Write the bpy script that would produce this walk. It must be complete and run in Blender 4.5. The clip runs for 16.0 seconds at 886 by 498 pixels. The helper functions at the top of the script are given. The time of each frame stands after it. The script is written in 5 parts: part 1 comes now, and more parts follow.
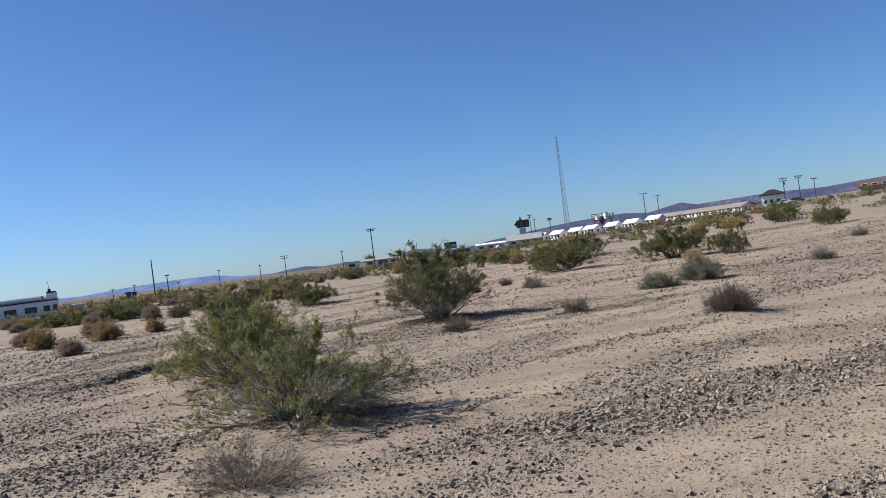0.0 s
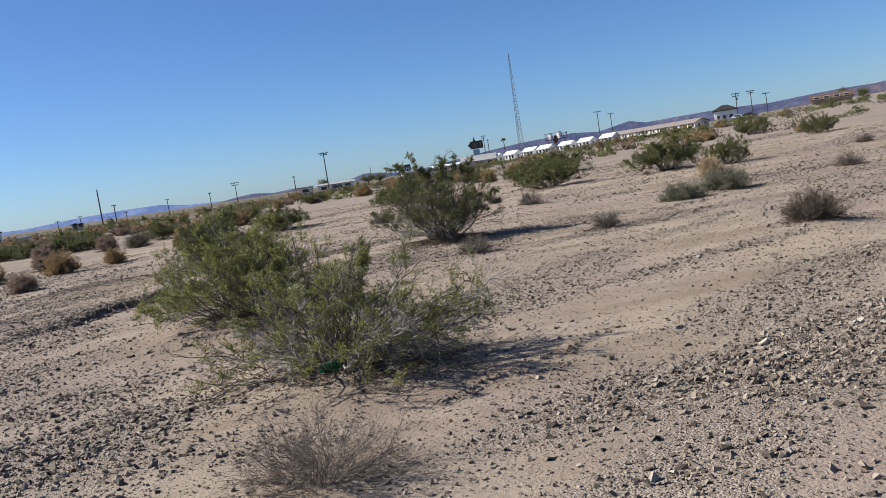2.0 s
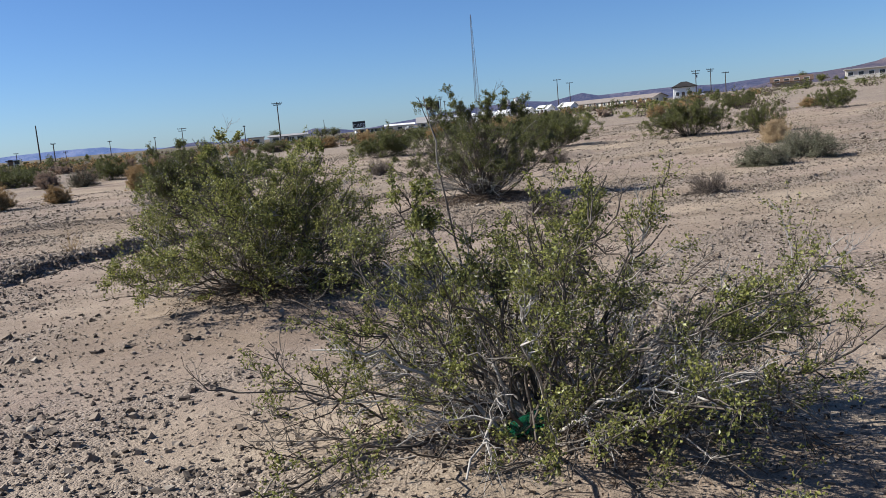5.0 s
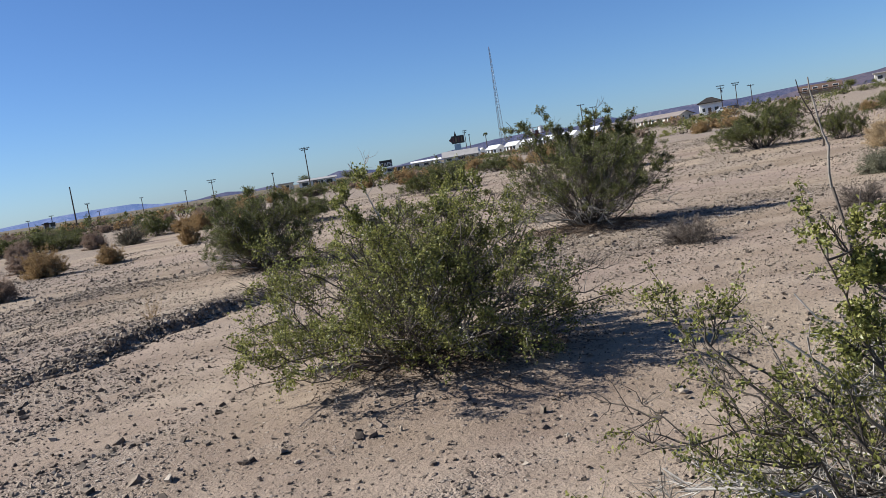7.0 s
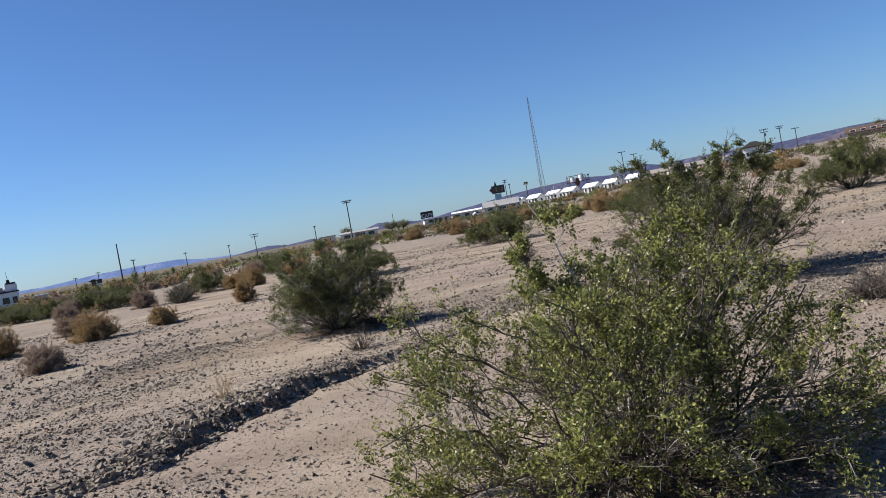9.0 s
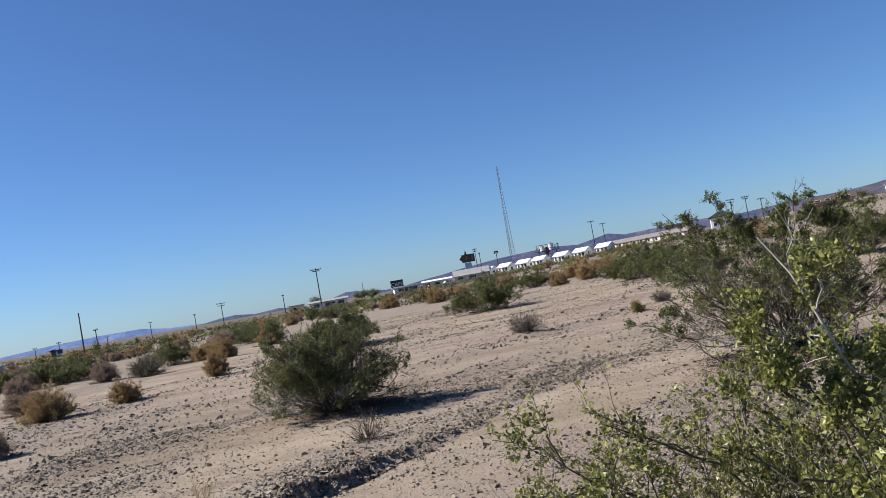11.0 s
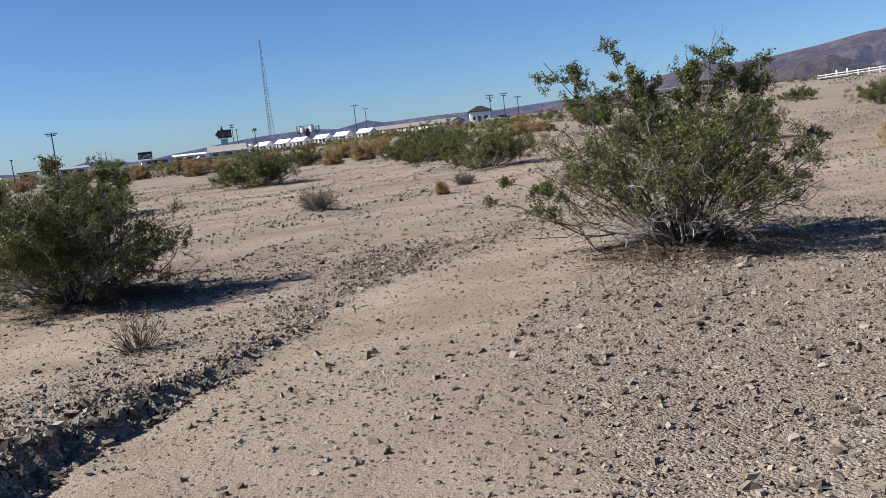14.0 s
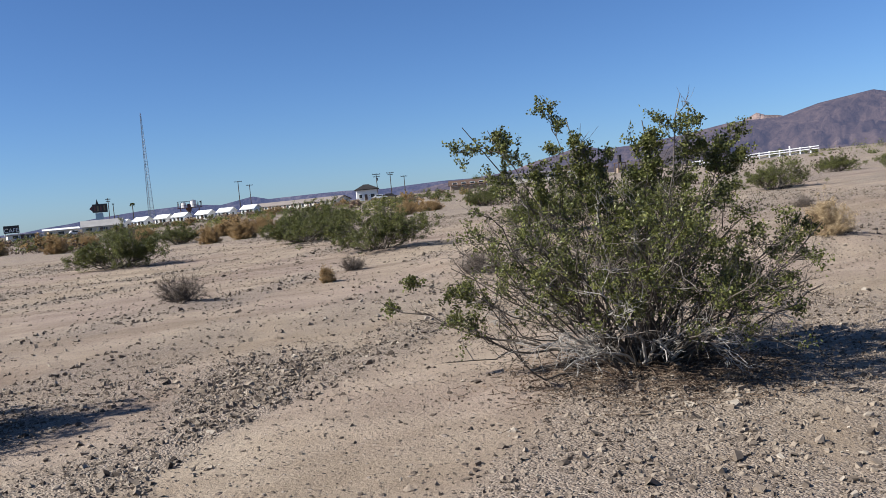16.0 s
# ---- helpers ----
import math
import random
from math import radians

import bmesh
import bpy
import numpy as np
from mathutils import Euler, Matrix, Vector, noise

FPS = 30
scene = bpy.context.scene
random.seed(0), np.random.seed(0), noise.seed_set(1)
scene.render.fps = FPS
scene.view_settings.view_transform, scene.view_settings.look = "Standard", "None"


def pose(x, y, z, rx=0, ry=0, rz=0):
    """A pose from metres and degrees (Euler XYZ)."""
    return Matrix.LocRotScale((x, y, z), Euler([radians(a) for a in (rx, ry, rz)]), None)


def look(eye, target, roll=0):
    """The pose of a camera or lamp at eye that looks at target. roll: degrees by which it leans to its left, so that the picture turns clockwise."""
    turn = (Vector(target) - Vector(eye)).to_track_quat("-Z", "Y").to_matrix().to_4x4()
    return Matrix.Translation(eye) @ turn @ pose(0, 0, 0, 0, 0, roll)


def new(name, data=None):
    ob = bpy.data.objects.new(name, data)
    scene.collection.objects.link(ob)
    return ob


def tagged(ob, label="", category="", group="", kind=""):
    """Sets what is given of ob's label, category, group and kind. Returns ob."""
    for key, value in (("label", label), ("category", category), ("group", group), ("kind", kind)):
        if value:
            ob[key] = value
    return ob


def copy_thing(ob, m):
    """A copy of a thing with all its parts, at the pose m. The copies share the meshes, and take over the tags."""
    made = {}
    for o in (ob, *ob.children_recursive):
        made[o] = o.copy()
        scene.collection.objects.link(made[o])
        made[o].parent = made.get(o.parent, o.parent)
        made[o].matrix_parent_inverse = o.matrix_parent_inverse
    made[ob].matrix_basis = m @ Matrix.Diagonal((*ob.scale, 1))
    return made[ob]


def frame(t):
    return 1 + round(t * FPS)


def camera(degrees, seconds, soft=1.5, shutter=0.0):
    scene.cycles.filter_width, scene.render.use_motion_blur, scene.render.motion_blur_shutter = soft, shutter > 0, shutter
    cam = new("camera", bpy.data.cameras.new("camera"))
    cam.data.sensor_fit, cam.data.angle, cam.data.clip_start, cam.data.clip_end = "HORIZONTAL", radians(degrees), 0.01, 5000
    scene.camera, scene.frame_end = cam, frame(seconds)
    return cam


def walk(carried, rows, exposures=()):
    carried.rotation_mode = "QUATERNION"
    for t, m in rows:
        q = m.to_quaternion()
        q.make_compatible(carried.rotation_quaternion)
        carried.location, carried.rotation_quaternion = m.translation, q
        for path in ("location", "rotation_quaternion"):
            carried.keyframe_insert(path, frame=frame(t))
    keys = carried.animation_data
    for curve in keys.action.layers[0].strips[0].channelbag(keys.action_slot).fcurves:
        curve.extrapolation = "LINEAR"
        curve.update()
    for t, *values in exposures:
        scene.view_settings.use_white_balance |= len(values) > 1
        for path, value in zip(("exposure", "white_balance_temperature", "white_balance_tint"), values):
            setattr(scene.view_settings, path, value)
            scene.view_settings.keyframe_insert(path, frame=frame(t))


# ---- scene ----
cam = camera(53.6, 16.0, 0.65)
PATH = [
    (0, (0.079, 0.221, 1.59), (0.073, 2.221, 1.596), -7.4),
    (0.5, (-0.204, 0.791, 1.549), (-0.191, 2.791, 1.542), -8.3),
    (1, (-0.507, 1.376, 1.529), (-0.498, 3.376, 1.511), -7.7),
    (1.5, (-0.822, 1.905, 1.519), (-0.75, 3.901, 1.411), -6.9),
    (2, (-1.076, 2.509, 1.53), (-0.998, 4.499, 1.348), -8.7),
    (2.5, (-1.33, 3.108, 1.496), (-1.074, 5.082, 1.303), -7.5),
    (3, (-1.556, 3.827, 1.455), (-1.191, 5.781, 1.239), -6.1),
    (3.2, (-1.657, 4.109, 1.454), (-1.347, 6.075, 1.259), -5.9),
    (5.3, (-2.638, 6.614, 1.291), (-2.492, 8.585, 0.987), -5.0),
    (5.5, (-2.735, 6.806, 1.281), (-2.633, 8.779, 0.968), -5.4),
    (6, (-2.942, 7.053, 1.271), (-2.8, 9.033, 1.027), -7.0),
    (6.5, (-3.173, 7.439, 1.336), (-3.02, 9.418, 1.093), -8.7),
    (7, (-3.453, 7.83, 1.369), (-3.32, 9.816, 1.171), -9.1),
    (7.5, (-3.662, 8.188, 1.345), (-3.662, 10.177, 1.143), -9.3),
    (8, (-3.864, 8.579, 1.375), (-3.893, 10.569, 1.175), -9.2),
    (8.5, (-4.06, 8.983, 1.393), (-4.064, 10.973, 1.184), -9.3),
    (9, (-4.173, 9.632, 1.448), (-4.109, 11.63, 1.378), -10.2),
    (9.5, (-4.321, 10.087, 1.499), (-4.219, 12.081, 1.615), -9.3),
    (10, (-4.408, 10.477, 1.483), (-4.323, 12.474, 1.56), -10.0),
    (10.2, (-4.457, 10.706, 1.493), (-4.381, 12.703, 1.579), -10.2),
    (12.3, (-5.037, 12.419, 1.351), (-4.659, 14.383, 1.304), -8.5),
    (12.5, (-5.072, 12.615, 1.314), (-4.691, 14.576, 1.221), -7.8),
    (13, (-5.096, 13.193, 1.332), (-4.687, 15.145, 1.183), -6.7),
    (13.5, (-5.09, 13.682, 1.331), (-4.554, 15.597, 1.117), -5.8),
    (14, (-4.964, 14.206, 1.303), (-4.31, 16.077, 1.036), -6.2),
    (14.5, (-4.821, 14.712, 1.303), (-3.95, 16.49, 1.016), -5.8),
    (15, (-4.649, 15.187, 1.255), (-3.567, 16.842, 0.956), -5.6),
    (15.5, (-4.47, 15.689, 1.314), (-3.522, 17.444, 1.172), -5.7),
    (16, (-4.26, 16.119, 1.338), (-3.347, 17.895, 1.221), -5.2),
]
walk(cam, [(t, look(eye, target, roll)) for t, eye, target, roll in PATH], [(0, 0.88, 6020, 10), (16, 0.88, 6020, 10)])

# ---- world, sun, exposure ----
SUN_EL, SUN_AZ = radians(37), radians(78)
world = bpy.data.worlds.new("sky")
scene.world = world
world.use_nodes = True
wn, wl = world.node_tree.nodes, world.node_tree.links
sky = wn.new("ShaderNodeTexSky")
sky.sky_type, sky.sun_disc = "NISHITA", False
sky.sun_elevation, sky.sun_rotation = SUN_EL, -SUN_AZ
sky.altitude, sky.air_density, sky.dust_density, sky.ozone_density = 0, 0.8, 0.25, 3.5
tint = wn.new("ShaderNodeMix")
tint.data_type, tint.blend_type = "RGBA", "MULTIPLY"
tint.inputs[0].default_value, tint.inputs[7].default_value = 1.0, (0.755, 0.935, 1.175, 1)
wl.new(sky.outputs[0], tint.inputs[6])
wl.new(tint.outputs[2], wn["Background"].inputs[0])
wn["Background"].inputs[1].default_value = 0.05
sun = new("sun", bpy.data.lights.new("sun", "SUN"))
sun.data.energy, sun.data.angle, sun.data.color = 5.0, radians(0.53), (1.0, 0.93, 0.82)
to_sun = Vector((-math.cos(SUN_EL) * math.sin(SUN_AZ), math.cos(SUN_EL) * math.cos(SUN_AZ), math.sin(SUN_EL)))
sun.matrix_world = look((0, 0, 60), Vector((0, 0, 60)) - to_sun)


# ---- materials ----
def material(name):
    m = bpy.data.materials.new(name)
    m.use_nodes = True
    n, l = m.node_tree.nodes, m.node_tree.links
    return m, n, l, n["Principled BSDF"]


def ramp(n, l, source, stops):
    r = n.new("ShaderNodeValToRGB")
    while len(r.color_ramp.elements) < len(stops):
        r.color_ramp.elements.new(0.5)
    for e, (p, c) in zip(r.color_ramp.elements, stops):
        e.position, e.color = p, (*c, 1)
    l.new(source, r.inputs[0])
    return r.outputs[0]


def noise_tex(n, l, scale, detail=4, rough=0.55, vector=None, stretch=None):
    t = n.new("ShaderNodeTexNoise")
    t.inputs["Scale"].default_value, t.inputs["Detail"].default_value, t.inputs["Roughness"].default_value = scale, detail, rough
    if stretch:
        c, mp = n.new("ShaderNodeTexCoord"), n.new("ShaderNodeMapping")
        mp.inputs["Scale"].default_value = stretch
        l.new(c.outputs["Object"], mp.inputs[0])
        l.new(mp.outputs[0], t.inputs["Vector"])
    elif vector:
        l.new(vector, t.inputs["Vector"])
    return t.outputs[0]


def coords(n):
    return n.new("ShaderNodeTexCoord").outputs["Object"]


def mix(n, l, fac, a, b, mode="MIX"):
    m = n.new("ShaderNodeMix")
    m.data_type, m.blend_type = "RGBA", mode
    for s, v in ((m.inputs[0], fac), (m.inputs[6], a), (m.inputs[7], b)):
        if isinstance(v, (int, float)):
            s.default_value = v
        elif isinstance(v, tuple):
            s.default_value = (*v, 1)
        else:
            l.new(v, s)
    return m.outputs[2]


def bump(n, l, p, height, strength, distance):
    b = n.new("ShaderNodeBump")
    b.inputs["Strength"].default_value, b.inputs["Distance"].default_value = strength, distance
    l.new(height, b.inputs["Height"])
    l.new(b.outputs[0], p.inputs["Normal"])


def painted(name, colour, rough=0.6, spots=0.25, scale=1.2, metal=0.0):
    """A weathered plain surface: broad fading and fine grain."""
    m, n, l, p = material(name)
    v = coords(n)
    wide = noise_tex(n, l, scale, 5, 0.6, v)
    fine = noise_tex(n, l, scale * 14, 3, 0.6, v)
    dark = tuple(c * (1 - spots) for c in colour)
    lite = tuple(min(0.9, c * (1 + 0.4 * spots)) for c in colour)
    a = ramp(n, l, wide, ((0.3, dark), (0.7, lite)))
    l.new(mix(n, l, fine, a, mix(n, l, 0.25, a, dark)), p.inputs["Base Color"])
    p.inputs["Roughness"].default_value, p.inputs["Metallic"].default_value = rough, metal
    p.inputs["Specular IOR Level"].default_value = 0.15 if rough > 0.6 else 0.5
    bump(n, l, p, fine, 0.2, 0.01)
    return m


def island_material(name, stops, rough=0.85, translucent=0.0, grain=40.0):
    """Colour that differs from piece to piece of one mesh, with grain on it."""
    m, n, l, p = material(name)
    g = n.new("ShaderNodeNewGeometry")
    base = ramp(n, l, g.outputs["Random Per Island"], stops)
    f = noise_tex(n, l, grain, 3, 0.6, coords(n))
    mul = mix(n, l, 1.0, base, ramp(n, l, f, ((0.25, (0.68, 0.68, 0.68)), (0.75, (1.0, 1.0, 1.0)))), "MULTIPLY")
    l.new(mul, p.inputs["Base Color"])
    p.inputs["Roughness"].default_value = rough
    p.inputs["Specular IOR Level"].default_value = 0.3 if rough < 0.6 else 0.15
    if translucent:
        t, s = n.new("ShaderNodeBsdfTranslucent"), n.new("ShaderNodeMixShader")
        l.new(mul, t.inputs[0])
        s.inputs[0].default_value = translucent
        l.new(p.outputs[0], s.inputs[1])
        l.new(t.outputs[0], s.inputs[2])
        l.new(s.outputs[0], n["Material Output"].inputs[0])
    return m


def ground_material():
    m, n, l, p = material("desert_ground")
    v = coords(n)
    wide = noise_tex(n, l, 0.22, 4, 0.55, v)
    mid = noise_tex(n, l, 1.7, 6, 0.6, v)
    fine = noise_tex(n, l, 28, 5, 0.7, v)
    grit = noise_tex(n, l, 130, 3, 0.7, v)
    sand = ramp(n, l, mid, ((0.28, (0.283, 0.222, 0.161)), (0.5, (0.338, 0.270, 0.198)), (0.75, (0.389, 0.317, 0.237))))
    pink = ramp(n, l, mid, ((0.3, (0.264, 0.200, 0.158)), (0.7, (0.329, 0.259, 0.205))))
    sand = mix(n, l, ramp(n, l, wide, ((0.42, (0, 0, 0)), (0.62, (1, 1, 1)))), sand, pink)
    speck = ramp(n, l, grit, ((0.3, (0.3, 0.28, 0.27)), (0.47, (0.95, 0.95, 0.95)), (0.6, (1, 1, 1)), (0.75, (1.25, 1.22, 1.18))))
    sand = mix(n, l, 1.0, sand, speck, "MULTIPLY")
    vor = n.new("ShaderNodeTexVoronoi")
    vor.inputs["Scale"].default_value = 70
    vor.inputs["Randomness"].default_value = 1.0
    l.new(v, vor.inputs["Vector"])
    sep = n.new("ShaderNodeSeparateColor")
    l.new(vor.outputs["Color"], sep.inputs[0])
    peb = ramp(n, l, sep.outputs[0], ((0.0, (0.115, 0.095, 0.080)), (0.4, (0.212, 0.172, 0.139)), (0.75, (0.296, 0.241, 0.191)), (1.0, (0.407, 0.353, 0.293))))
    c2, mp = n.new("ShaderNodeTexCoord"), n.new("ShaderNodeMapping")
    mp.inputs["Rotation"].default_value, mp.inputs["Scale"].default_value = (0, 0, radians(-46)), (0.1, 0.75, 1)
    l.new(c2.outputs["Object"], mp.inputs[0])
    flow = noise_tex(n, l, 1.0, 5, 0.6, mp.outputs[0])
    sand = mix(n, l, 1.0, sand, ramp(n, l, flow, ((0.36, (0.74, 0.71, 0.68)), (0.55, (1, 1, 1)), (0.7, (1.06, 1.05, 1.03)))), "MULTIPLY")
    few = n.new("ShaderNodeTexVoronoi")
    few.inputs["Scale"].default_value = 24
    l.new(v, few.inputs["Vector"])
    fs = n.new("ShaderNodeSeparateColor")
    l.new(few.outputs["Color"], fs.inputs[0])
    some = ramp(n, l, fs.outputs[1], ((0.52, (0, 0, 0)), (0.58, (1, 1, 1))))
    core = ramp(n, l, few.outputs["Distance"], ((0.2, (1, 1, 1)), (0.3, (0, 0, 0))))
    dots = mix(n, l, 1.0, some, core, "MULTIPLY")
    chip = ramp(n, l, fs.outputs[0], ((0.0, (0.068, 0.056, 0.048)), (0.6, (0.164, 0.126, 0.100)), (1.0, (0.341, 0.292, 0.246))))
    sand = mix(n, l, dots, sand, chip)
    big = n.new("ShaderNodeTexVoronoi")
    big.inputs["Scale"].default_value = 11
    l.new(v, big.inputs["Vector"])
    bs = n.new("ShaderNodeSeparateColor")
    l.new(big.outputs["Color"], bs.inputs[0])
    where = mix(n, l, 1.0, ramp(n, l, bs.outputs[1], ((0.58, (0, 0, 0)), (0.64, (1, 1, 1)))), ramp(n, l, mid, ((0.42, (0, 0, 0)), (0.52, (1, 1, 1)))), "MULTIPLY")
    lumps = mix(n, l, 1.0, where, ramp(n, l, big.outputs["Distance"], ((0.16, (1, 1, 1)), (0.26, (0, 0, 0)))), "MULTIPLY")
    sand = mix(n, l, lumps, sand, ramp(n, l, bs.outputs[0], ((0.0, (0.082, 0.063, 0.052)), (0.6, (0.171, 0.133, 0.103)), (1.0, (0.307, 0.253, 0.206)))))
    relief = mix(n, l, 1.0, mix(n, l, 0.5, dots, (0, 0, 0)), lumps, "ADD")
    att = n.new("ShaderNodeAttribute")
    att.attribute_name = "gravel"
    add = n.new("ShaderNodeMath")
    add.operation = "MULTIPLY_ADD"
    l.new(fine, add.inputs[0])
    add.inputs[1].default_value = 0.9
    l.new(att.outputs["Fac"], add.inputs[2])
    cover = ramp(n, l, add.outputs[0], ((0.65, (0, 0, 0)), (1.35, (0.62, 0.62, 0.62))))
    scrub = n.new("ShaderNodeAttribute")
    scrub.attribute_name = "scrub"
    brush = ramp(n, l, noise_tex(n, l, 0.12, 6, 0.65, v), ((0.35, (0.062, 0.057, 0.038)), (0.65, (0.168, 0.134, 0.092))))
    l.new(mix(n, l, scrub.outputs["Fac"], mix(n, l, cover, sand, peb), brush), p.inputs["Base Color"])
    p.inputs["Roughness"].default_value = 0.95
    p.inputs["Specular IOR Level"].default_value = 0.15
    h = n.new("ShaderNodeMath")
    h.operation = "MULTIPLY_ADD"
    inv = n.new("ShaderNodeMath")
    inv.operation = "SUBTRACT"
    inv.inputs[0].default_value = 0.6
    l.new(vor.outputs["Distance"], inv.inputs[1])
    gm = n.new("ShaderNodeMath")
    gm.operation = "MULTIPLY"
    l.new(inv.outputs[0], gm.inputs[0])
    l.new(cover, gm.inputs[1])
    l.new(gm.outputs[0], h.inputs[0])
    h.inputs[1].default_value = 1.2
    up = n.new("ShaderNodeMath")
    up.operation = "MULTIPLY_ADD"
    l.new(relief, up.inputs[0])
    up.inputs[1].default_value = 0.9
    l.new(fine, up.inputs[2])
    l.new(up.outputs[0], h.inputs[2])
    bump(n, l, p, h.outputs[0], 0.85, 0.026)
    return m


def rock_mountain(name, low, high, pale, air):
    """Bare rock far away; a bluish emission stands in for haze in the air."""
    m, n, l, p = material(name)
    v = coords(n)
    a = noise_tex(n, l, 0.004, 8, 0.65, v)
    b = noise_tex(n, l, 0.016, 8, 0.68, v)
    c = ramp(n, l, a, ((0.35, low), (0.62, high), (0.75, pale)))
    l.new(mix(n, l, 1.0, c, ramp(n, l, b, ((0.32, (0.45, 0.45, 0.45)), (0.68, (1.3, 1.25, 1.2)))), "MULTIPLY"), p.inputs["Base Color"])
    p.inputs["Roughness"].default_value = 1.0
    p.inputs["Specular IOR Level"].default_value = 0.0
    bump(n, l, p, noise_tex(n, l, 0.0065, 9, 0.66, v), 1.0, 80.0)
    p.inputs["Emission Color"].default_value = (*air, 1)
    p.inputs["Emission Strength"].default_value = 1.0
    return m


def glass_material(name, colour):
    m, n, l, p = material(name)
    p.inputs["Base Color"].default_value = (*colour, 1)
    p.inputs["Roughness"].default_value = 0.08
    p.inputs["Transmission Weight"].default_value = 0.85
    return m


GROUND = ground_material()
STONE = island_material("stone", ((0.0, (0.08, 0.063, 0.05)), (0.3, (0.165, 0.132, 0.102)), (0.65, (0.25, 0.202, 0.155)), (0.93, (0.32, 0.264, 0.203)), (1.0, (0.42, 0.365, 0.295))), 0.85, grain=60)
LEAF = island_material("creosote_leaf", ((0.0, (0.095, 0.104, 0.027)), (0.45, (0.215, 0.226, 0.06)), (0.85, (0.335, 0.335, 0.092)), (1.0, (0.43, 0.405, 0.14))), 0.38, 0.36)
LEAF_DARK = island_material("dense_creosote_leaf", ((0.0, (0.06, 0.069, 0.02)), (0.6, (0.14, 0.152, 0.042)), (1.0, (0.265, 0.265, 0.082))), 0.38, 0.3)
BARK = island_material("grey_bark", ((0.0, (0.05, 0.041, 0.035)), (0.55, (0.112, 0.094, 0.077)), (0.85, (0.2, 0.174, 0.147)), (1.0, (0.33, 0.3, 0.26))), 0.85, grain=70)
PALE_BARK = island_material("bleached_bark", ((0.0, (0.281, 0.257, 0.226)), (1.0, (0.484, 0.452, 0.406))), 0.8, grain=70)
DEAD = island_material("dead_twig", ((0.0, (0.0624, 0.0468, 0.0362)), (0.6, (0.131, 0.101, 0.078)), (1.0, (0.212, 0.174, 0.138))), 0.9)
ASH = island_material("ashen_twig", ((0.0, (0.11, 0.088, 0.072)), (0.6, (0.215, 0.178, 0.147)), (1.0, (0.34, 0.29, 0.245))), 0.9, 0.15)
LITTER = island_material("fallen_leaf", ((0.0, (0.075, 0.052, 0.036)), (0.6, (0.15, 0.105, 0.073)), (1.0, (0.24, 0.185, 0.135))), 0.9)
STRAW = island_material("straw_twig", ((0.0, (0.33, 0.235, 0.125)), (0.6, (0.56, 0.425, 0.255)), (1.0, (0.7, 0.57, 0.38))), 0.9, 0.3)
GOLD = island_material("golden_twig", ((0.0, (0.22, 0.14, 0.06)), (0.6, (0.43, 0.295, 0.14)), (1.0, (0.6, 0.45, 0.25))), 0.9, 0.25)
RUST = island_material("rusty_twig", ((0.0, (0.21, 0.145, 0.105)), (0.6, (0.39, 0.29, 0.215)), (1.0, (0.5, 0.395, 0.305))), 0.9, 0.25)
SAGE = island_material("sage_twig", ((0.0, (0.11, 0.108, 0.066)), (0.6, (0.225, 0.222, 0.148)), (1.0, (0.36, 0.352, 0.26))), 0.9, 0.3)
WHITE = painted("white_stucco", (0.8, 0.79, 0.765), 0.7, 0.1, 0.6)
CREAM = painted("cream_stucco", (0.6, 0.56, 0.49), 0.75, 0.18, 0.5)
TAN = painted("tan_wall", (0.281, 0.218, 0.164), 0.8, 0.2, 0.5)
WHITE_ROOF = painted("white_roof", (0.78, 0.775, 0.76), 0.5, 0.08, 0.5)
GREY_ROOF = painted("grey_roof", (0.328, 0.312, 0.296), 0.6, 0.2, 0.4)
DUSTY_ROOF = painted("dusty_roof", (0.22, 0.19, 0.17), 0.8, 0.2, 0.4)
BROWN_ROOF = painted("brown_roof", (0.117, 0.078, 0.0585), 0.8, 0.3, 0.7)
DARK_ROOF = painted("dark_roof", (0.039, 0.0351, 0.0328), 0.7, 0.3, 0.7)
DARK_GLASS = painted("dark_pane", (0.03, 0.032, 0.036), 0.15, 0.2, 0.7)
DOOR_PAINT = painted("brown_door", (0.125, 0.078, 0.0546), 0.6, 0.2, 1.0)
WOOD_POLE = painted("weathered_pole", (0.078, 0.0624, 0.0507), 0.85, 0.35, 2.0)
STEEL = painted("galvanised_steel", (0.265, 0.281, 0.304), 0.45, 0.2, 2.0, 0.6)
RUST_STEEL = painted("rusty_steel", (0.2, 0.11, 0.08), 0.8, 0.3, 2.0, 0.2)
SIGN_DARK = painted("faded_black_sign", (0.0351, 0.0312, 0.0296), 0.5, 0.3, 1.0)
SIGN_RED = painted("faded_red_sign", (0.117, 0.039, 0.0351), 0.5, 0.25, 1.0)
SIGN_BLUE = painted("pale_blue_sign", (0.312, 0.429, 0.507), 0.5, 0.15, 1.0)
SIGN_GOLD = painted("faded_yellow_sign", (0.172, 0.133, 0.0702), 0.5, 0.2, 1.0)
CAR_PAINT = painted("car_paint", (0.62, 0.63, 0.65), 0.25, 0.05, 1.0, 0.3)
TYRE = painted("tyre_rubber", (0.03, 0.03, 0.03), 0.9, 0.2, 3.0)
BOTTLE = glass_material("green_glass", (0.05, 0.4, 0.2))
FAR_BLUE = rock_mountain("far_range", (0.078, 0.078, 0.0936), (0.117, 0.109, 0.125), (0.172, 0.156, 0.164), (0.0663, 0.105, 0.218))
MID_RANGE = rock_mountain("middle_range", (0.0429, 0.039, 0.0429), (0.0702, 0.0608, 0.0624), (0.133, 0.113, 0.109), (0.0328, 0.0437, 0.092))
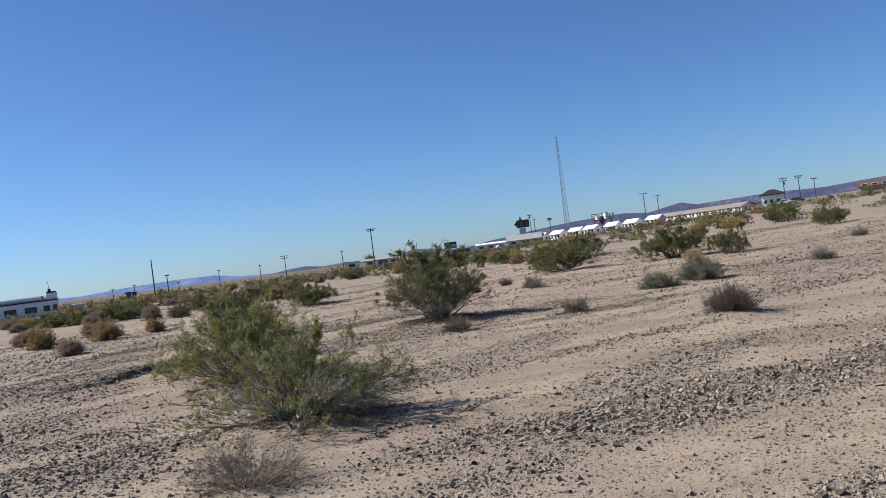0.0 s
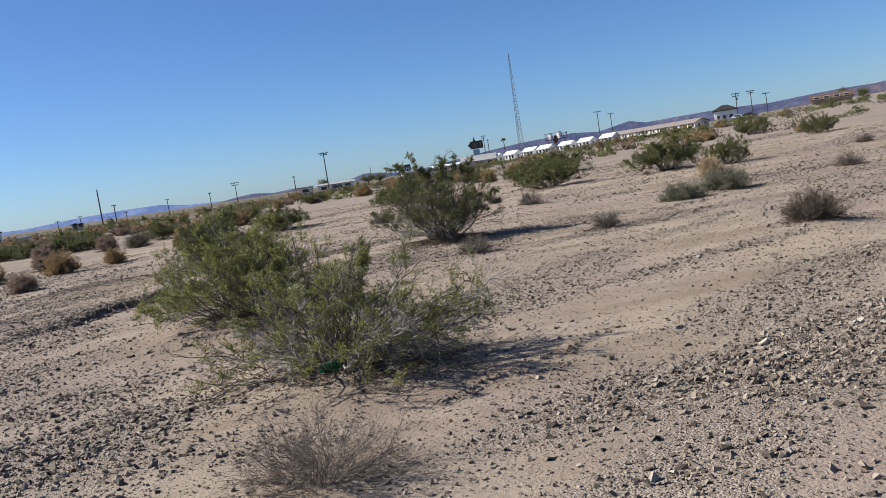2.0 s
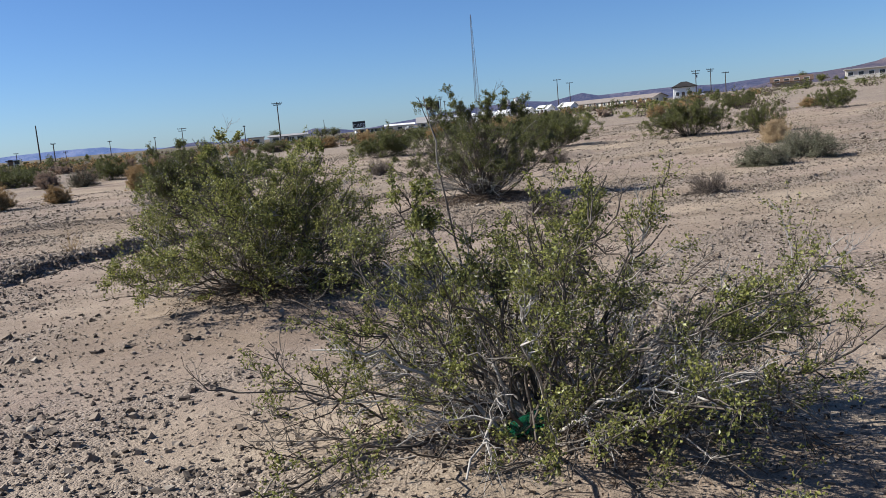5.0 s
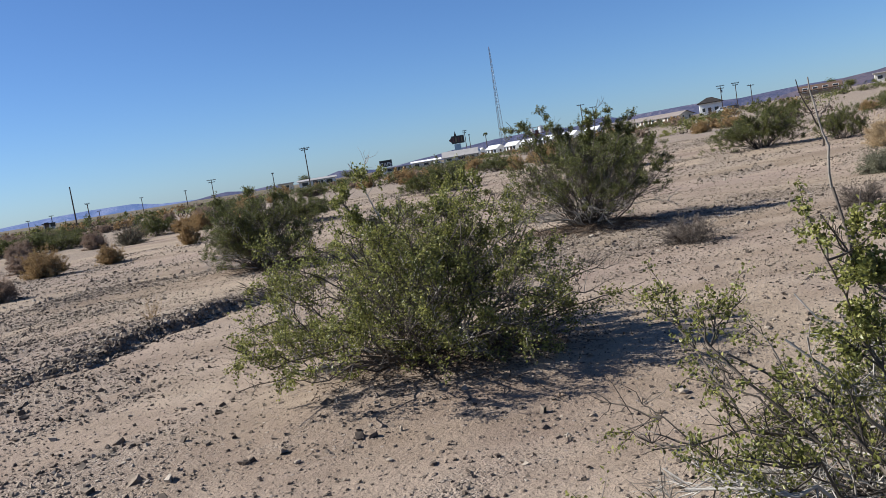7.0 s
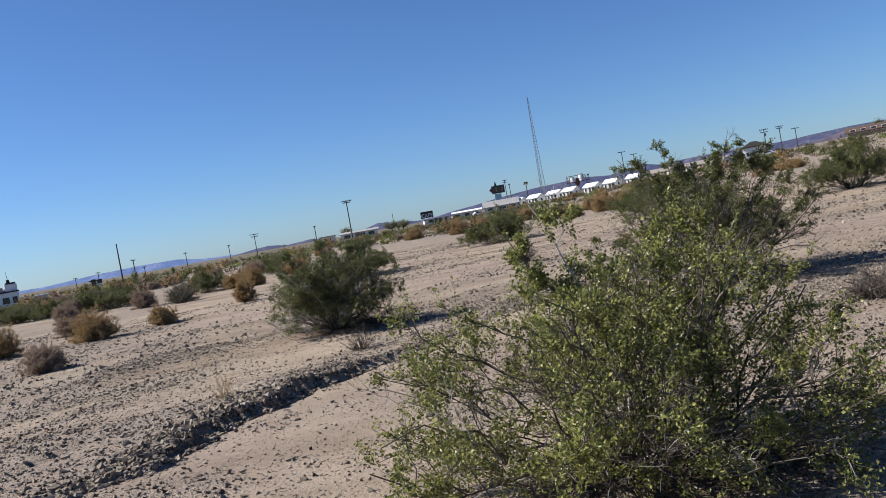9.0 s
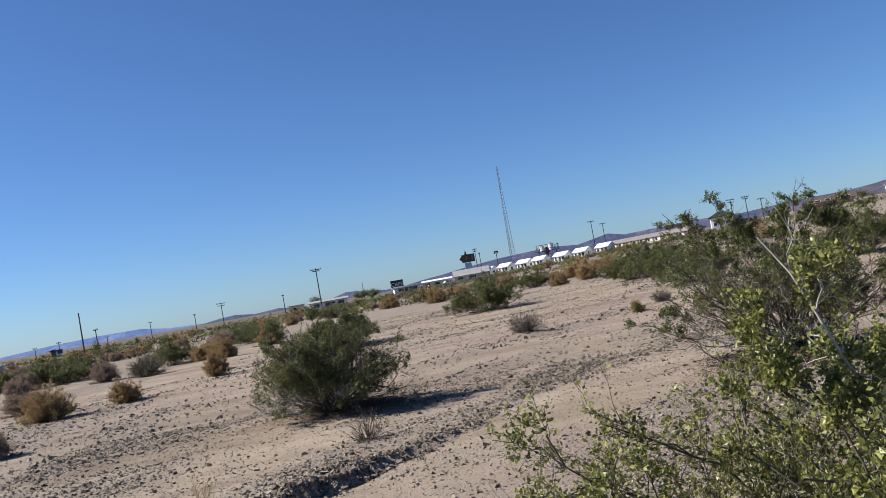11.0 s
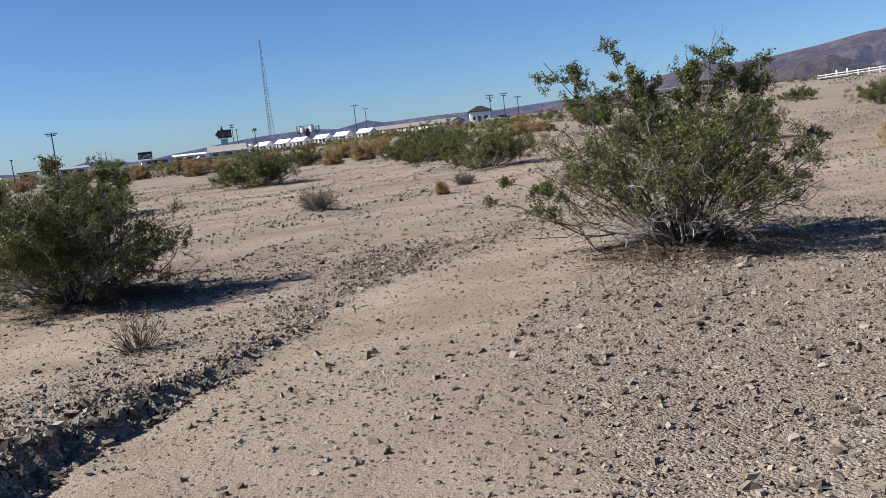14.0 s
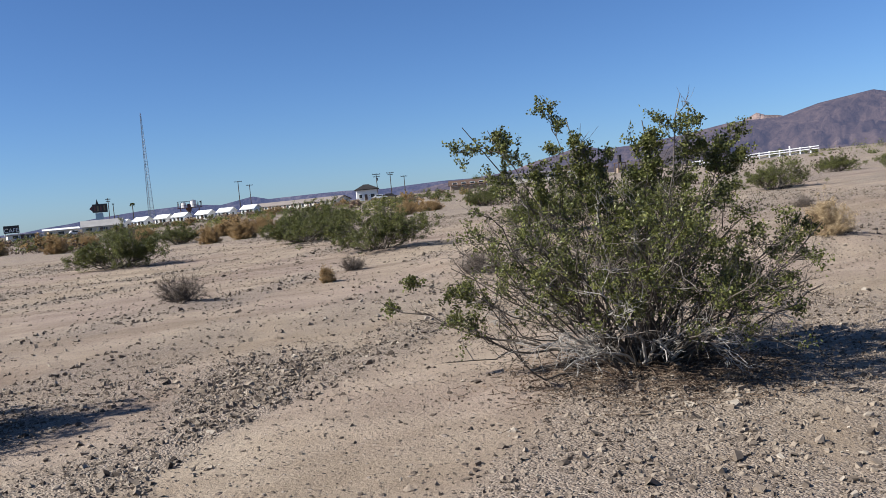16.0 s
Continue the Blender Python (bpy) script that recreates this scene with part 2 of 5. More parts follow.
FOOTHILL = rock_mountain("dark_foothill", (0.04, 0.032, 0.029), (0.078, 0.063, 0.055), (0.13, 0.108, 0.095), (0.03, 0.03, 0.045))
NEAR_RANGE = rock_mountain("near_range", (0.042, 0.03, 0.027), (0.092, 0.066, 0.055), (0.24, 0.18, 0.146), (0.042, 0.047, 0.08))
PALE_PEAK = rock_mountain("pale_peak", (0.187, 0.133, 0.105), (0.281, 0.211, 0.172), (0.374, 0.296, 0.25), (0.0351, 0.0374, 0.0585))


# ---- mesh helpers ----
def raw_mesh(name, verts, faces, mat, smooth=False):
    """A mesh from arrays of places and of faces with one corner count."""
    verts, faces = np.asarray(verts, np.float32), np.asarray(faces, np.int32)
    me = bpy.data.meshes.new(name)
    me.vertices.add(len(verts))
    me.vertices.foreach_set("co", verts.ravel())
    c = faces.shape[1]
    me.loops.add(faces.size)
    me.loops.foreach_set("vertex_index", faces.ravel())
    me.polygons.add(len(faces))
    me.polygons.foreach_set("loop_start", np.arange(0, faces.size, c, dtype=np.int32))
    me.polygons.foreach_set("loop_total", np.full(len(faces), c, np.int32))
    me.update(calc_edges=True)
    me.polygons.foreach_set("use_smooth", np.full(len(faces), smooth))
    me.materials.append(mat)
    return me


def attach(name, me, parent=None, label=""):
    ob = new(name, me)
    if parent:
        ob.parent = parent
    return tagged(ob, label)


def part(name, bm, mat, parent, label=""):
    me = bpy.data.meshes.new(name)
    bm.to_mesh(me)
    bm.free()
    me.materials.append(mat)
    return attach(name, me, parent, label)


def thing(name, x, y, z, label, category, group="", turn=0.0):
    ob = new(name)
    ob.matrix_basis = pose(x, y, z, 0, 0, turn)
    ob.empty_display_size = 0.2
    return tagged(ob, label, category, group)


def add_box(bm, lo, hi, bevel=0.0):
    b = bmesh.new()
    bmesh.ops.create_cube(b, size=1)
    for v in b.verts:
        v.co = Vector([l + (h - l) * (c + 0.5) for l, h, c in zip(lo, hi, v.co)])
    if bevel:
        bmesh.ops.bevel(b, geom=b.edges[:], offset=bevel, segments=1, affect="EDGES")
    me = bpy.data.meshes.new("t")
    b.to_mesh(me)
    b.free()
    bm.from_mesh(me)
    bpy.data.meshes.remove(me)
    return bm


def box(lo, hi, bevel=0.0):
    return add_box(bmesh.new(), lo, hi, bevel)


def add_rod(bm, a, b, r0, r1=None, sides=6):
    a, b = Vector(a), Vector(b)
    r1 = r0 if r1 is None else r1
    m = (b - a).to_track_quat("Z", "Y").to_matrix().to_4x4()
    m.translation = (a + b) / 2
    bmesh.ops.create_cone(bm, cap_ends=True, segments=sides, radius1=r0, radius2=r1, depth=(b - a).length, matrix=m)
    return bm


def rod(a, b, r0, r1=None, sides=6):
    return add_rod(bmesh.new(), a, b, r0, r1, sides)


def tube_arrays(paths, radii, sides):
    """Tapered tubes along many paths of equal length: places and quads."""
    k, n, _ = paths.shape
    t = np.gradient(paths, axis=1)
    t /= np.linalg.norm(t, axis=2, keepdims=True) + 1e-9
    ref = np.where(np.abs(t[..., 2:3]) > 0.85, np.array([1.0, 0, 0]), np.array([0, 0, 1.0]))
    u = np.cross(t, ref)
    u /= np.linalg.norm(u, axis=2, keepdims=True) + 1e-9
    w = np.cross(t, u)
    ang = np.arange(sides) * 2 * np.pi / sides
    ring = u[:, :, None, :] * np.cos(ang)[None, None, :, None] + w[:, :, None, :] * np.sin(ang)[None, None, :, None]
    verts = paths[:, :, None, :] + ring * radii[:, :, None, None]
    i = np.arange(k)[:, None, None] * n * sides + np.arange(n - 1)[None, :, None] * sides
    s = np.arange(sides)[None, None, :]
    s2 = (s + 1) % sides
    quads = np.stack([i + s, i + s2, i + sides + s2, i + sides + s], -1).reshape(-1, 4)
    return verts.reshape(-1, 3), quads


def join_arrays(pieces):
    vs, fs, base = [], [], 0
    for v, f in pieces:
        vs.append(v)
        fs.append(f + base)
        base += len(v)
    return np.concatenate(vs), np.concatenate(fs)


def unit(v):
    return v / (np.linalg.norm(v, axis=-1, keepdims=True) + 1e-9)


# ---- the lie of the land ----
LATTICE = np.random.default_rng(11).random((256, 256))


def value_noise(x, y):
    x, y = np.asarray(x, float), np.asarray(y, float)
    xi, yi = np.floor(x).astype(int), np.floor(y).astype(int)
    fx, fy = x - xi, y - yi
    fx, fy = fx * fx * (3 - 2 * fx), fy * fy * (3 - 2 * fy)
    a, b = LATTICE[xi & 255, yi & 255], LATTICE[(xi + 1) & 255, yi & 255]
    c, d = LATTICE[xi & 255, (yi + 1) & 255], LATTICE[(xi + 1) & 255, (yi + 1) & 255]
    return (a * (1 - fx) + b * fx) * (1 - fy) + (c * (1 - fx) + d * fx) * fy


def fbm(x, y, octaves=4):
    total, amp, norm = 0.0, 1.0, 0.0
    for o in range(octaves):
        total = total + amp * value_noise(x * 2 ** o + 17.3 * o, y * 2 ** o + 5.1 * o)
        norm += amp
        amp *= 0.5
    return total / norm


def ease(a, b, x):
    t = np.clip((x - a) / (b - a), 0, 1)
    return t * t * (3 - 2 * t)


KNOTS = ((-64, 191, 0.0), (-60, 330, -1.2), (-19, 233, -0.4), (31, 345, 0.0), (70, 304, 0.7), (95, 290, 1.9), (110, 281, 3.0),
         (113, 225, 3.1), (108, 171, 3.1), (116, 165, 3.2), (79, 101, 2.3), (88, 92, 2.9), (372, 344, 8.4), (779, 458, 15.2),
         (-78, 151, -0.7), (34, 65, 0.5), (31, 38, 0.75))


def land(x, y):
    """The broad fall of the plain: level by the walk, rising slowly towards +x."""
    x, y = np.asarray(x, float), np.asarray(y, float)
    far = 0.019 * np.maximum(x, 0) - 0.0012 * np.clip(y, 0, 600)
    num, den = np.zeros_like(far), np.full_like(far, 0.4 / 120.0 ** 2)
    for kx, ky, kz in KNOTS:
        w = 1 / ((x - kx) ** 2 + (y - ky) ** 2 + 144.0)
        num, den = num + w * (kz - (0.019 * max(kx, 0) - 0.0012 * min(ky, 600))), den + w
    k = ease(12, 45, np.hypot(x + 2, y - 12))
    return (-0.08 + 0.07 * ease(9, 16, y)) * (1 - k) + (far + num / den) * k


BANK_Y = np.array([13.0, 15.0, 16.5, 17.6, 18.65, 19.5, 21.2, 22.3, 23.4, 24.6])
BANK_X = np.array([-8.0, -7.1, -6.3, -5.78, -5.23, -4.55, -3.5, -2.72, -1.75, -0.4])
SCARPS = ((-1.1, 8.4, 0.75, 10.25, 0.035), (2.9, 29.3, 4.9, 32.3, 0.2), (5.9, 33.6, 8.2, 35.0, 0.14), (-9.5, 20.5, -6.9, 24.5, 0.07), (-8.6, 15.6, -7.3, 17.6, 0.05))
MOUNDS = ((-1.7, 9.8, 1.3, 0.07), (-3.4, 13.8, 1.5, 0.09), (-0.3, 20.8, 1.5, 0.08), (-5.7, 23.6, 1.5, 0.1), (4.45, 14.15, 0.9, 0.1), (6.1, 23.1, 1.2, 0.08), (-1.7, 30.2, 0.9, 0.07),
          (-5.4, 21.7, 1.0, 0.05), (2.6, 28.3, 0.8, 0.06), (7.1, 25.3, 1.5, 0.22))


def bank_offset(x, y):
    """How far a place lies to the +x side of the eroded bank's lip."""
    lip = np.interp(y, BANK_Y, BANK_X) + 0.62 * (fbm(y * 1.9, y * 0 + 3.0, 3) - 0.5) + 0.2 * (value_noise(y * 8, x * 5) - 0.5)
    return (x - lip) * 0.84


def ground_z(x, y):
    x, y = np.asarray(x, float), np.asarray(y, float)
    z = land(x, y)
    d = np.hypot(x + 2, y - 14)
    near = 1 - ease(25, 70, d)
    z = z + near * (0.10 * (fbm(x * 0.35, y * 0.35, 3) - 0.5) + 0.035 * (fbm(x * 1.6, y * 1.6, 3) - 0.5) + 0.016 * (fbm(x * 6, y * 6, 2) - 0.5))
    z = z + ease(30, 90, d) * 0.35 * (fbm(x * 0.07, y * 0.07, 3) - 0.5) * (1 - ease(200, 600, d))
    s = bank_offset(x, y)
    run = ease(15.2, 17.2, y) * (1 - ease(19.2, 21.2, y))
    height = (0.02 + 0.085 * ease(14, 16.5, y) * (1 - 0.85 * ease(18.4, 20.2, y))) * (0.45 + 0.85 * fbm(y * 1.7, y * 0 + 21, 3))
    z = z + run * height * np.exp(np.minimum(s, 0) / 1.1) * ease(0.03, -0.05, s) - run * 0.03 * np.exp(-(s / 0.5) ** 2) * (s > 0)
    for x0, y0, x1, y1, h in SCARPS:
        ux, uy = x1 - x0, y1 - y0
        le = math.hypot(ux, uy)
        ux, uy = ux / le, uy / le
        a = (x - x0) * ux + (y - y0) * uy
        b = (x - x0) * uy - (y - y0) * ux + 0.22 * (fbm(a * 1.4 + x0, a * 0 + 2, 3) - 0.5)
        on = ease(0, 0.35 * le, a) * (1 - ease(0.8 * le, le, a))
        z = z + on * h * np.exp(np.minimum(b, 0) / (4 * h + 0.2)) * (ease(0.03, -0.04, b) if y0 < 20 else ease(0.35, -0.35, b))
    for mx, my, r, h in MOUNDS:
        z = z + h * np.exp(-((x - mx) ** 2 + (y - my) ** 2) / (0.5 * r * r))
    return z


def at_ground(x, y):
    return float(ground_z(np.array([x]), np.array([y]))[0])


PATCHES = ((1.9, 8.3, 3.3, 1.15, 20, 1.0), (5.6, 9.7, 3.0, 1.0, 22, 0.9), (2.9, 5.5, 1.2, 0.45, 20, 0.9), (-3.6, 8.9, 1.4, 1.1, 40, 0.75), (-2.2, 8.3, 1.0, 0.7, 20, 0.36),
           (2.4, 21.0, 2.0, 1.3, 25, 0.5), (-2.4, 23.2, 1.6, 0.7, 50, 0.8), (-2.8, 22.3, 1.1, 0.4, 50, 1.0), (-4.3, 10.6, 1.2, 0.9, 55, 0.5), (3.4, 18.6, 3.0, 0.7, 25, 0.7), (2.8, 13.2, 2.4, 0.4, 25, 0.6),
           (-8.6, 17.5, 1.6, 0.7, 55, 0.7), (-2.4, 18.4, 0.8, 0.3, 15, 0.3), (-3.7, 18.9, 0.5, 0.3, 30, 0.55), (7.0, 17.5, 3.5, 0.8, 25, 0.7), (8.5, 24.5, 3.0, 0.7, 25, 0.6),
           (-3.0, 25.5, 3.0, 1.2, 45, 0.4), (0.5, 27.0, 3.0, 1.3, 35, 0.4), (9.0, 20.0, 5.0, 1.2, 25, 0.45), (13.0, 28.0, 6.0, 1.5, 25, 0.45), (6.0, 31.0, 5.0, 1.2, 25, 0.4), (17.0, 36.0, 6.0, 1.6, 28, 0.45), (-4.4, 18.9, 1.6, 0.7, 50, 0.4), (-1.6, 18.2, 2.2, 0.6, 40, 0.25))
SANDS = ((-1.9, 9.1, 1.5, 0.65, 20, 0.85), (-5.2, 14.2, 2.0, 0.5, 55, 0.8), (-2.0, 15.0, 1.6, 1.3, 60, 0.9), (-6.3, 20.2, 1.9, 0.55, 55, 1.0), (1.5, 11.6, 3.0, 0.7, 22, 0.7), (2.2, 6.2, 2.6, 0.35, 15, 0.9), (-4.4, 16.6, 2.2, 0.7, 60, 0.8))


def oval(x, y, cx, cy, ru, rv, turn):
    c, s = math.cos(radians(turn)), math.sin(radians(turn))
    u, v = (x - cx) * c + (y - cy) * s, -(x - cx) * s + (y - cy) * c
    d = np.hypot(u / ru, v / rv) + 0.8 * (fbm(x * 1.1, y * 1.1, 4) - 0.5)
    return 1 - ease(0.45, 1.2, d)


def gravel(x, y):
    """How stony the ground is, 0 to 1: streaks along the old flow, and patches."""
    x, y = np.asarray(x, float), np.asarray(y, float)
    u, v = x * 0.72 + y * 0.7, x * 0.7 - y * 0.72
    g = 0.08 + 0.42 * ease(0.46, 0.66, fbm(u * 0.22 + 3, v * 0.85 + 9, 4))
    g = np.maximum(g, 0.52 * ease(-3.6, -5.6, x + 0.3 * np.maximum(y - 14, 0)) * ease(0.36, 0.56, fbm(u * 0.3 + 40, v * 1.1, 3)))
    for cx, cy, ru, rv, turn, k in PATCHES:
        g = np.maximum(g, k * oval(x, y, cx, cy, ru, rv, turn))
    for cx, cy, ru, rv, turn, k in SANDS:
        g = g * (1 - k * oval(x, y, cx, cy, ru, rv, turn))
    s = bank_offset(x, y)
    run = ease(14.5, 16.5, y) * (1 - ease(21.0, 23.5, y)) * (0.35 + 0.65 * ease(0.35, 0.6, fbm(x * 0.8, y * 1.4 + 50, 3)))
    g = np.maximum(g, run * 0.6 * ease(-1.5, -0.3, s) * (1 - ease(0.0, 0.12, s)))
    g = g * (1 - 0.9 * run * ease(0.08, 0.2, s) * (1 - ease(1.2, 1.9, s)))
    return g


def graded(lo, hi, fine_lo, fine_hi, step, grow):
    out = list(np.arange(fine_lo, fine_hi, step))
    s, p = step, out[-1]
    while p < hi:
        s *= grow
        p += s
        out.append(p)
    s, p, left = step, fine_lo, []
    while p > lo:
        s *= grow
        p -= s
        left.append(p)
    return np.array(left[::-1] + out)


def build_ground():
    gx = graded(-4600, 4600, -9.0, 5.5, 0.078, 1.05)
    gy = graded(-400, 4700, 5.0, 25.5, 0.078, 1.05)
    xx, yy = np.meshgrid(gx, gy, indexing="ij")
    zz = ground_z(xx, yy)
    g = gravel(xx, yy) * (1 - ease(200, 500, np.hypot(xx, yy))) + 0.42 * ease(22, 60, np.hypot(xx + 2, yy - 12))
    rough = 0.018 * (value_noise(xx * 17, yy * 17) - 0.5) * g * (np.hypot(xx + 2, yy - 14) < 30)
    v = np.stack([xx, yy, zz + rough], -1).reshape(-1, 3)
    nx, ny = len(gx), len(gy)
    i = (np.arange(nx - 1)[:, None] * ny + np.arange(ny - 1)[None, :]).ravel()
    me = raw_mesh("ground", v, np.stack([i, i + ny, i + ny + 1, i + 1], -1), GROUND, True)
    at = me.attributes.new("gravel", "FLOAT", "POINT")
    at.data.foreach_set("value", g.astype(np.float32).ravel())
    sc = me.attributes.new("scrub", "FLOAT", "POINT")
    sc.data.foreach_set("value", (0.95 * ease(80, 200, np.hypot(xx, yy)) * (1 - 0.75 * ease(14, 30, np.degrees(np.arctan2(xx, yy))))).astype(np.float32).ravel())
    return tagged(attach("ground", me), "pale sandy desert floor streaked with dark gravel", "ground", kind="structure")


build_ground()


# ---- mountains and far rises ----
def ridge(name, profile, distance, depth, mat, seed, label, rough=0.16, base=-40.0):
    """A range seen against the sky: profile gives bearing and height in degrees as seen from the walk."""
    az = np.radians(np.array([p[0] for p in profile], float))
    el = np.radians(np.array([p[1] for p in profile], float))
    n, rows = 520, 56
    a = np.linspace(az[0], az[-1], n)
    top = np.tan(np.interp(a, az, el)) * distance + 1.5
    f = np.linspace(0, 1, rows)
    aa, ff = np.meshgrid(a, f, indexing="ij")
    r = distance + (ff - 0.6) * depth
    x, y = r * np.sin(aa), r * np.cos(aa)
    hill = np.where(ff < 0.6, ff / 0.6, 1 - 1.2 * (ff - 0.6))
    spur = 1 - np.abs(2 * fbm(x * 0.0046 + seed, y * 0.0046, 6) - 1)
    shape = np.clip(hill - (1 - hill) * hill * 4.6 * (1 - spur), 0, 1)
    z = base + (top[:, None] - base) * shape
    z += rough * (top[:, None] - base) * (fbm(x * 0.017 + seed, y * 0.017, 4) - 0.5) * np.sin(np.pi * np.clip(hill, 0, 1)) 
    v = np.stack([x, y, z], -1).reshape(-1, 3)
    i = (np.arange(n - 1)[:, None] * rows + np.arange(rows - 1)[None, :]).ravel()
    me = raw_mesh(name, v, np.stack([i, i + rows, i + rows + 1, i + 1], -1), mat, True)
    return tagged(attach(name, me), label, "mountain", kind="structure")


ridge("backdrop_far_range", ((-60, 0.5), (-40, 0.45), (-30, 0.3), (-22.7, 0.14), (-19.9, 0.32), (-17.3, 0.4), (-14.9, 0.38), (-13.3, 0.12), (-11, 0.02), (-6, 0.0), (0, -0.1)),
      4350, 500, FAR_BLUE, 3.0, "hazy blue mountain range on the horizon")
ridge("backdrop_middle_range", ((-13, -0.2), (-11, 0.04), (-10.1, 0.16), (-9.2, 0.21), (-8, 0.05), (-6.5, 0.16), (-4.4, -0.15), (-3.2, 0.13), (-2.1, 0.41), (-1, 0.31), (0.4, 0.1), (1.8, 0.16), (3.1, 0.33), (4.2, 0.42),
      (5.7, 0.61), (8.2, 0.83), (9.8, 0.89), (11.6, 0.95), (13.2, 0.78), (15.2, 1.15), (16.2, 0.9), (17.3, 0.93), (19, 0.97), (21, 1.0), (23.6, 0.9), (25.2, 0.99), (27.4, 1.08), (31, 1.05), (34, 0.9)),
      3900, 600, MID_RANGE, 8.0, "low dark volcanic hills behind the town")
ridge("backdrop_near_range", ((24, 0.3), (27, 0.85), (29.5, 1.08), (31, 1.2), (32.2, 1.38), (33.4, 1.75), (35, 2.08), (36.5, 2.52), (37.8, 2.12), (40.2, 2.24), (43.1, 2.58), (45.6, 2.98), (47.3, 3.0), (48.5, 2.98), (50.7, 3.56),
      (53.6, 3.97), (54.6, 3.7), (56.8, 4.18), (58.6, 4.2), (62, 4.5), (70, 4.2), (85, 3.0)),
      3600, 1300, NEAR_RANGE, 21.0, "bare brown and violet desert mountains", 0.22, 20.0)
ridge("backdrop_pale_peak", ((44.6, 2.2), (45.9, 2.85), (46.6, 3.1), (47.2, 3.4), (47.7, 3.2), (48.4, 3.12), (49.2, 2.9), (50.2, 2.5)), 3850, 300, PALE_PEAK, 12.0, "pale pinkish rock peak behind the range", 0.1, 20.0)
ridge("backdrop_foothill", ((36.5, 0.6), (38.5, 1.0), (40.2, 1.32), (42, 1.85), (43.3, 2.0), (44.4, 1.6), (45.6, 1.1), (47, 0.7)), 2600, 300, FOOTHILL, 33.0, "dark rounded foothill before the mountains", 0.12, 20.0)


# ---- plants ----
def bend(start, way, length, n, rng, sag=0.0, wiggle=0.08):
    """Crooked paths from start along way: one per row."""
    k = len(start)
    t = np.linspace(0, 1, n)[None, :, None]
    p = start[:, None, :] + way[:, None, :] * length[:, None, None] * t
    jit = rng.normal(0, 1, (k, n, 3)).cumsum(axis=1) * (length[:, None, None] * wiggle / math.sqrt(n))
    jit -= jit[:, :1]
    p = p + jit
    p[..., 2] += sag * (t[..., 0] ** 2) * length[:, None]
    return p


def leaf_arrays(pos, size, rng):
    """Small folded leaflets, two triangles joined on the midrib."""
    k = len(pos)
    a = unit(rng.normal(0, 1, (k, 3)) + np.array([0, 0, 0.35]))
    b = unit(np.cross(a, rng.normal(0, 1, (k, 3))))
    c = np.cross(a, b)
    s = (size * rng.uniform(0.65, 1.35, k))[:, None]
    v = np.stack([pos, pos + a * s * 0.5 + b * s * 0.34 + c * s * 0.12, pos + a * s, pos + a * s * 0.5 - b * s * 0.34 + c * s * 0.12], 1)
    return v.reshape(-1, 3), np.arange(4 * k).reshape(-1, 4)


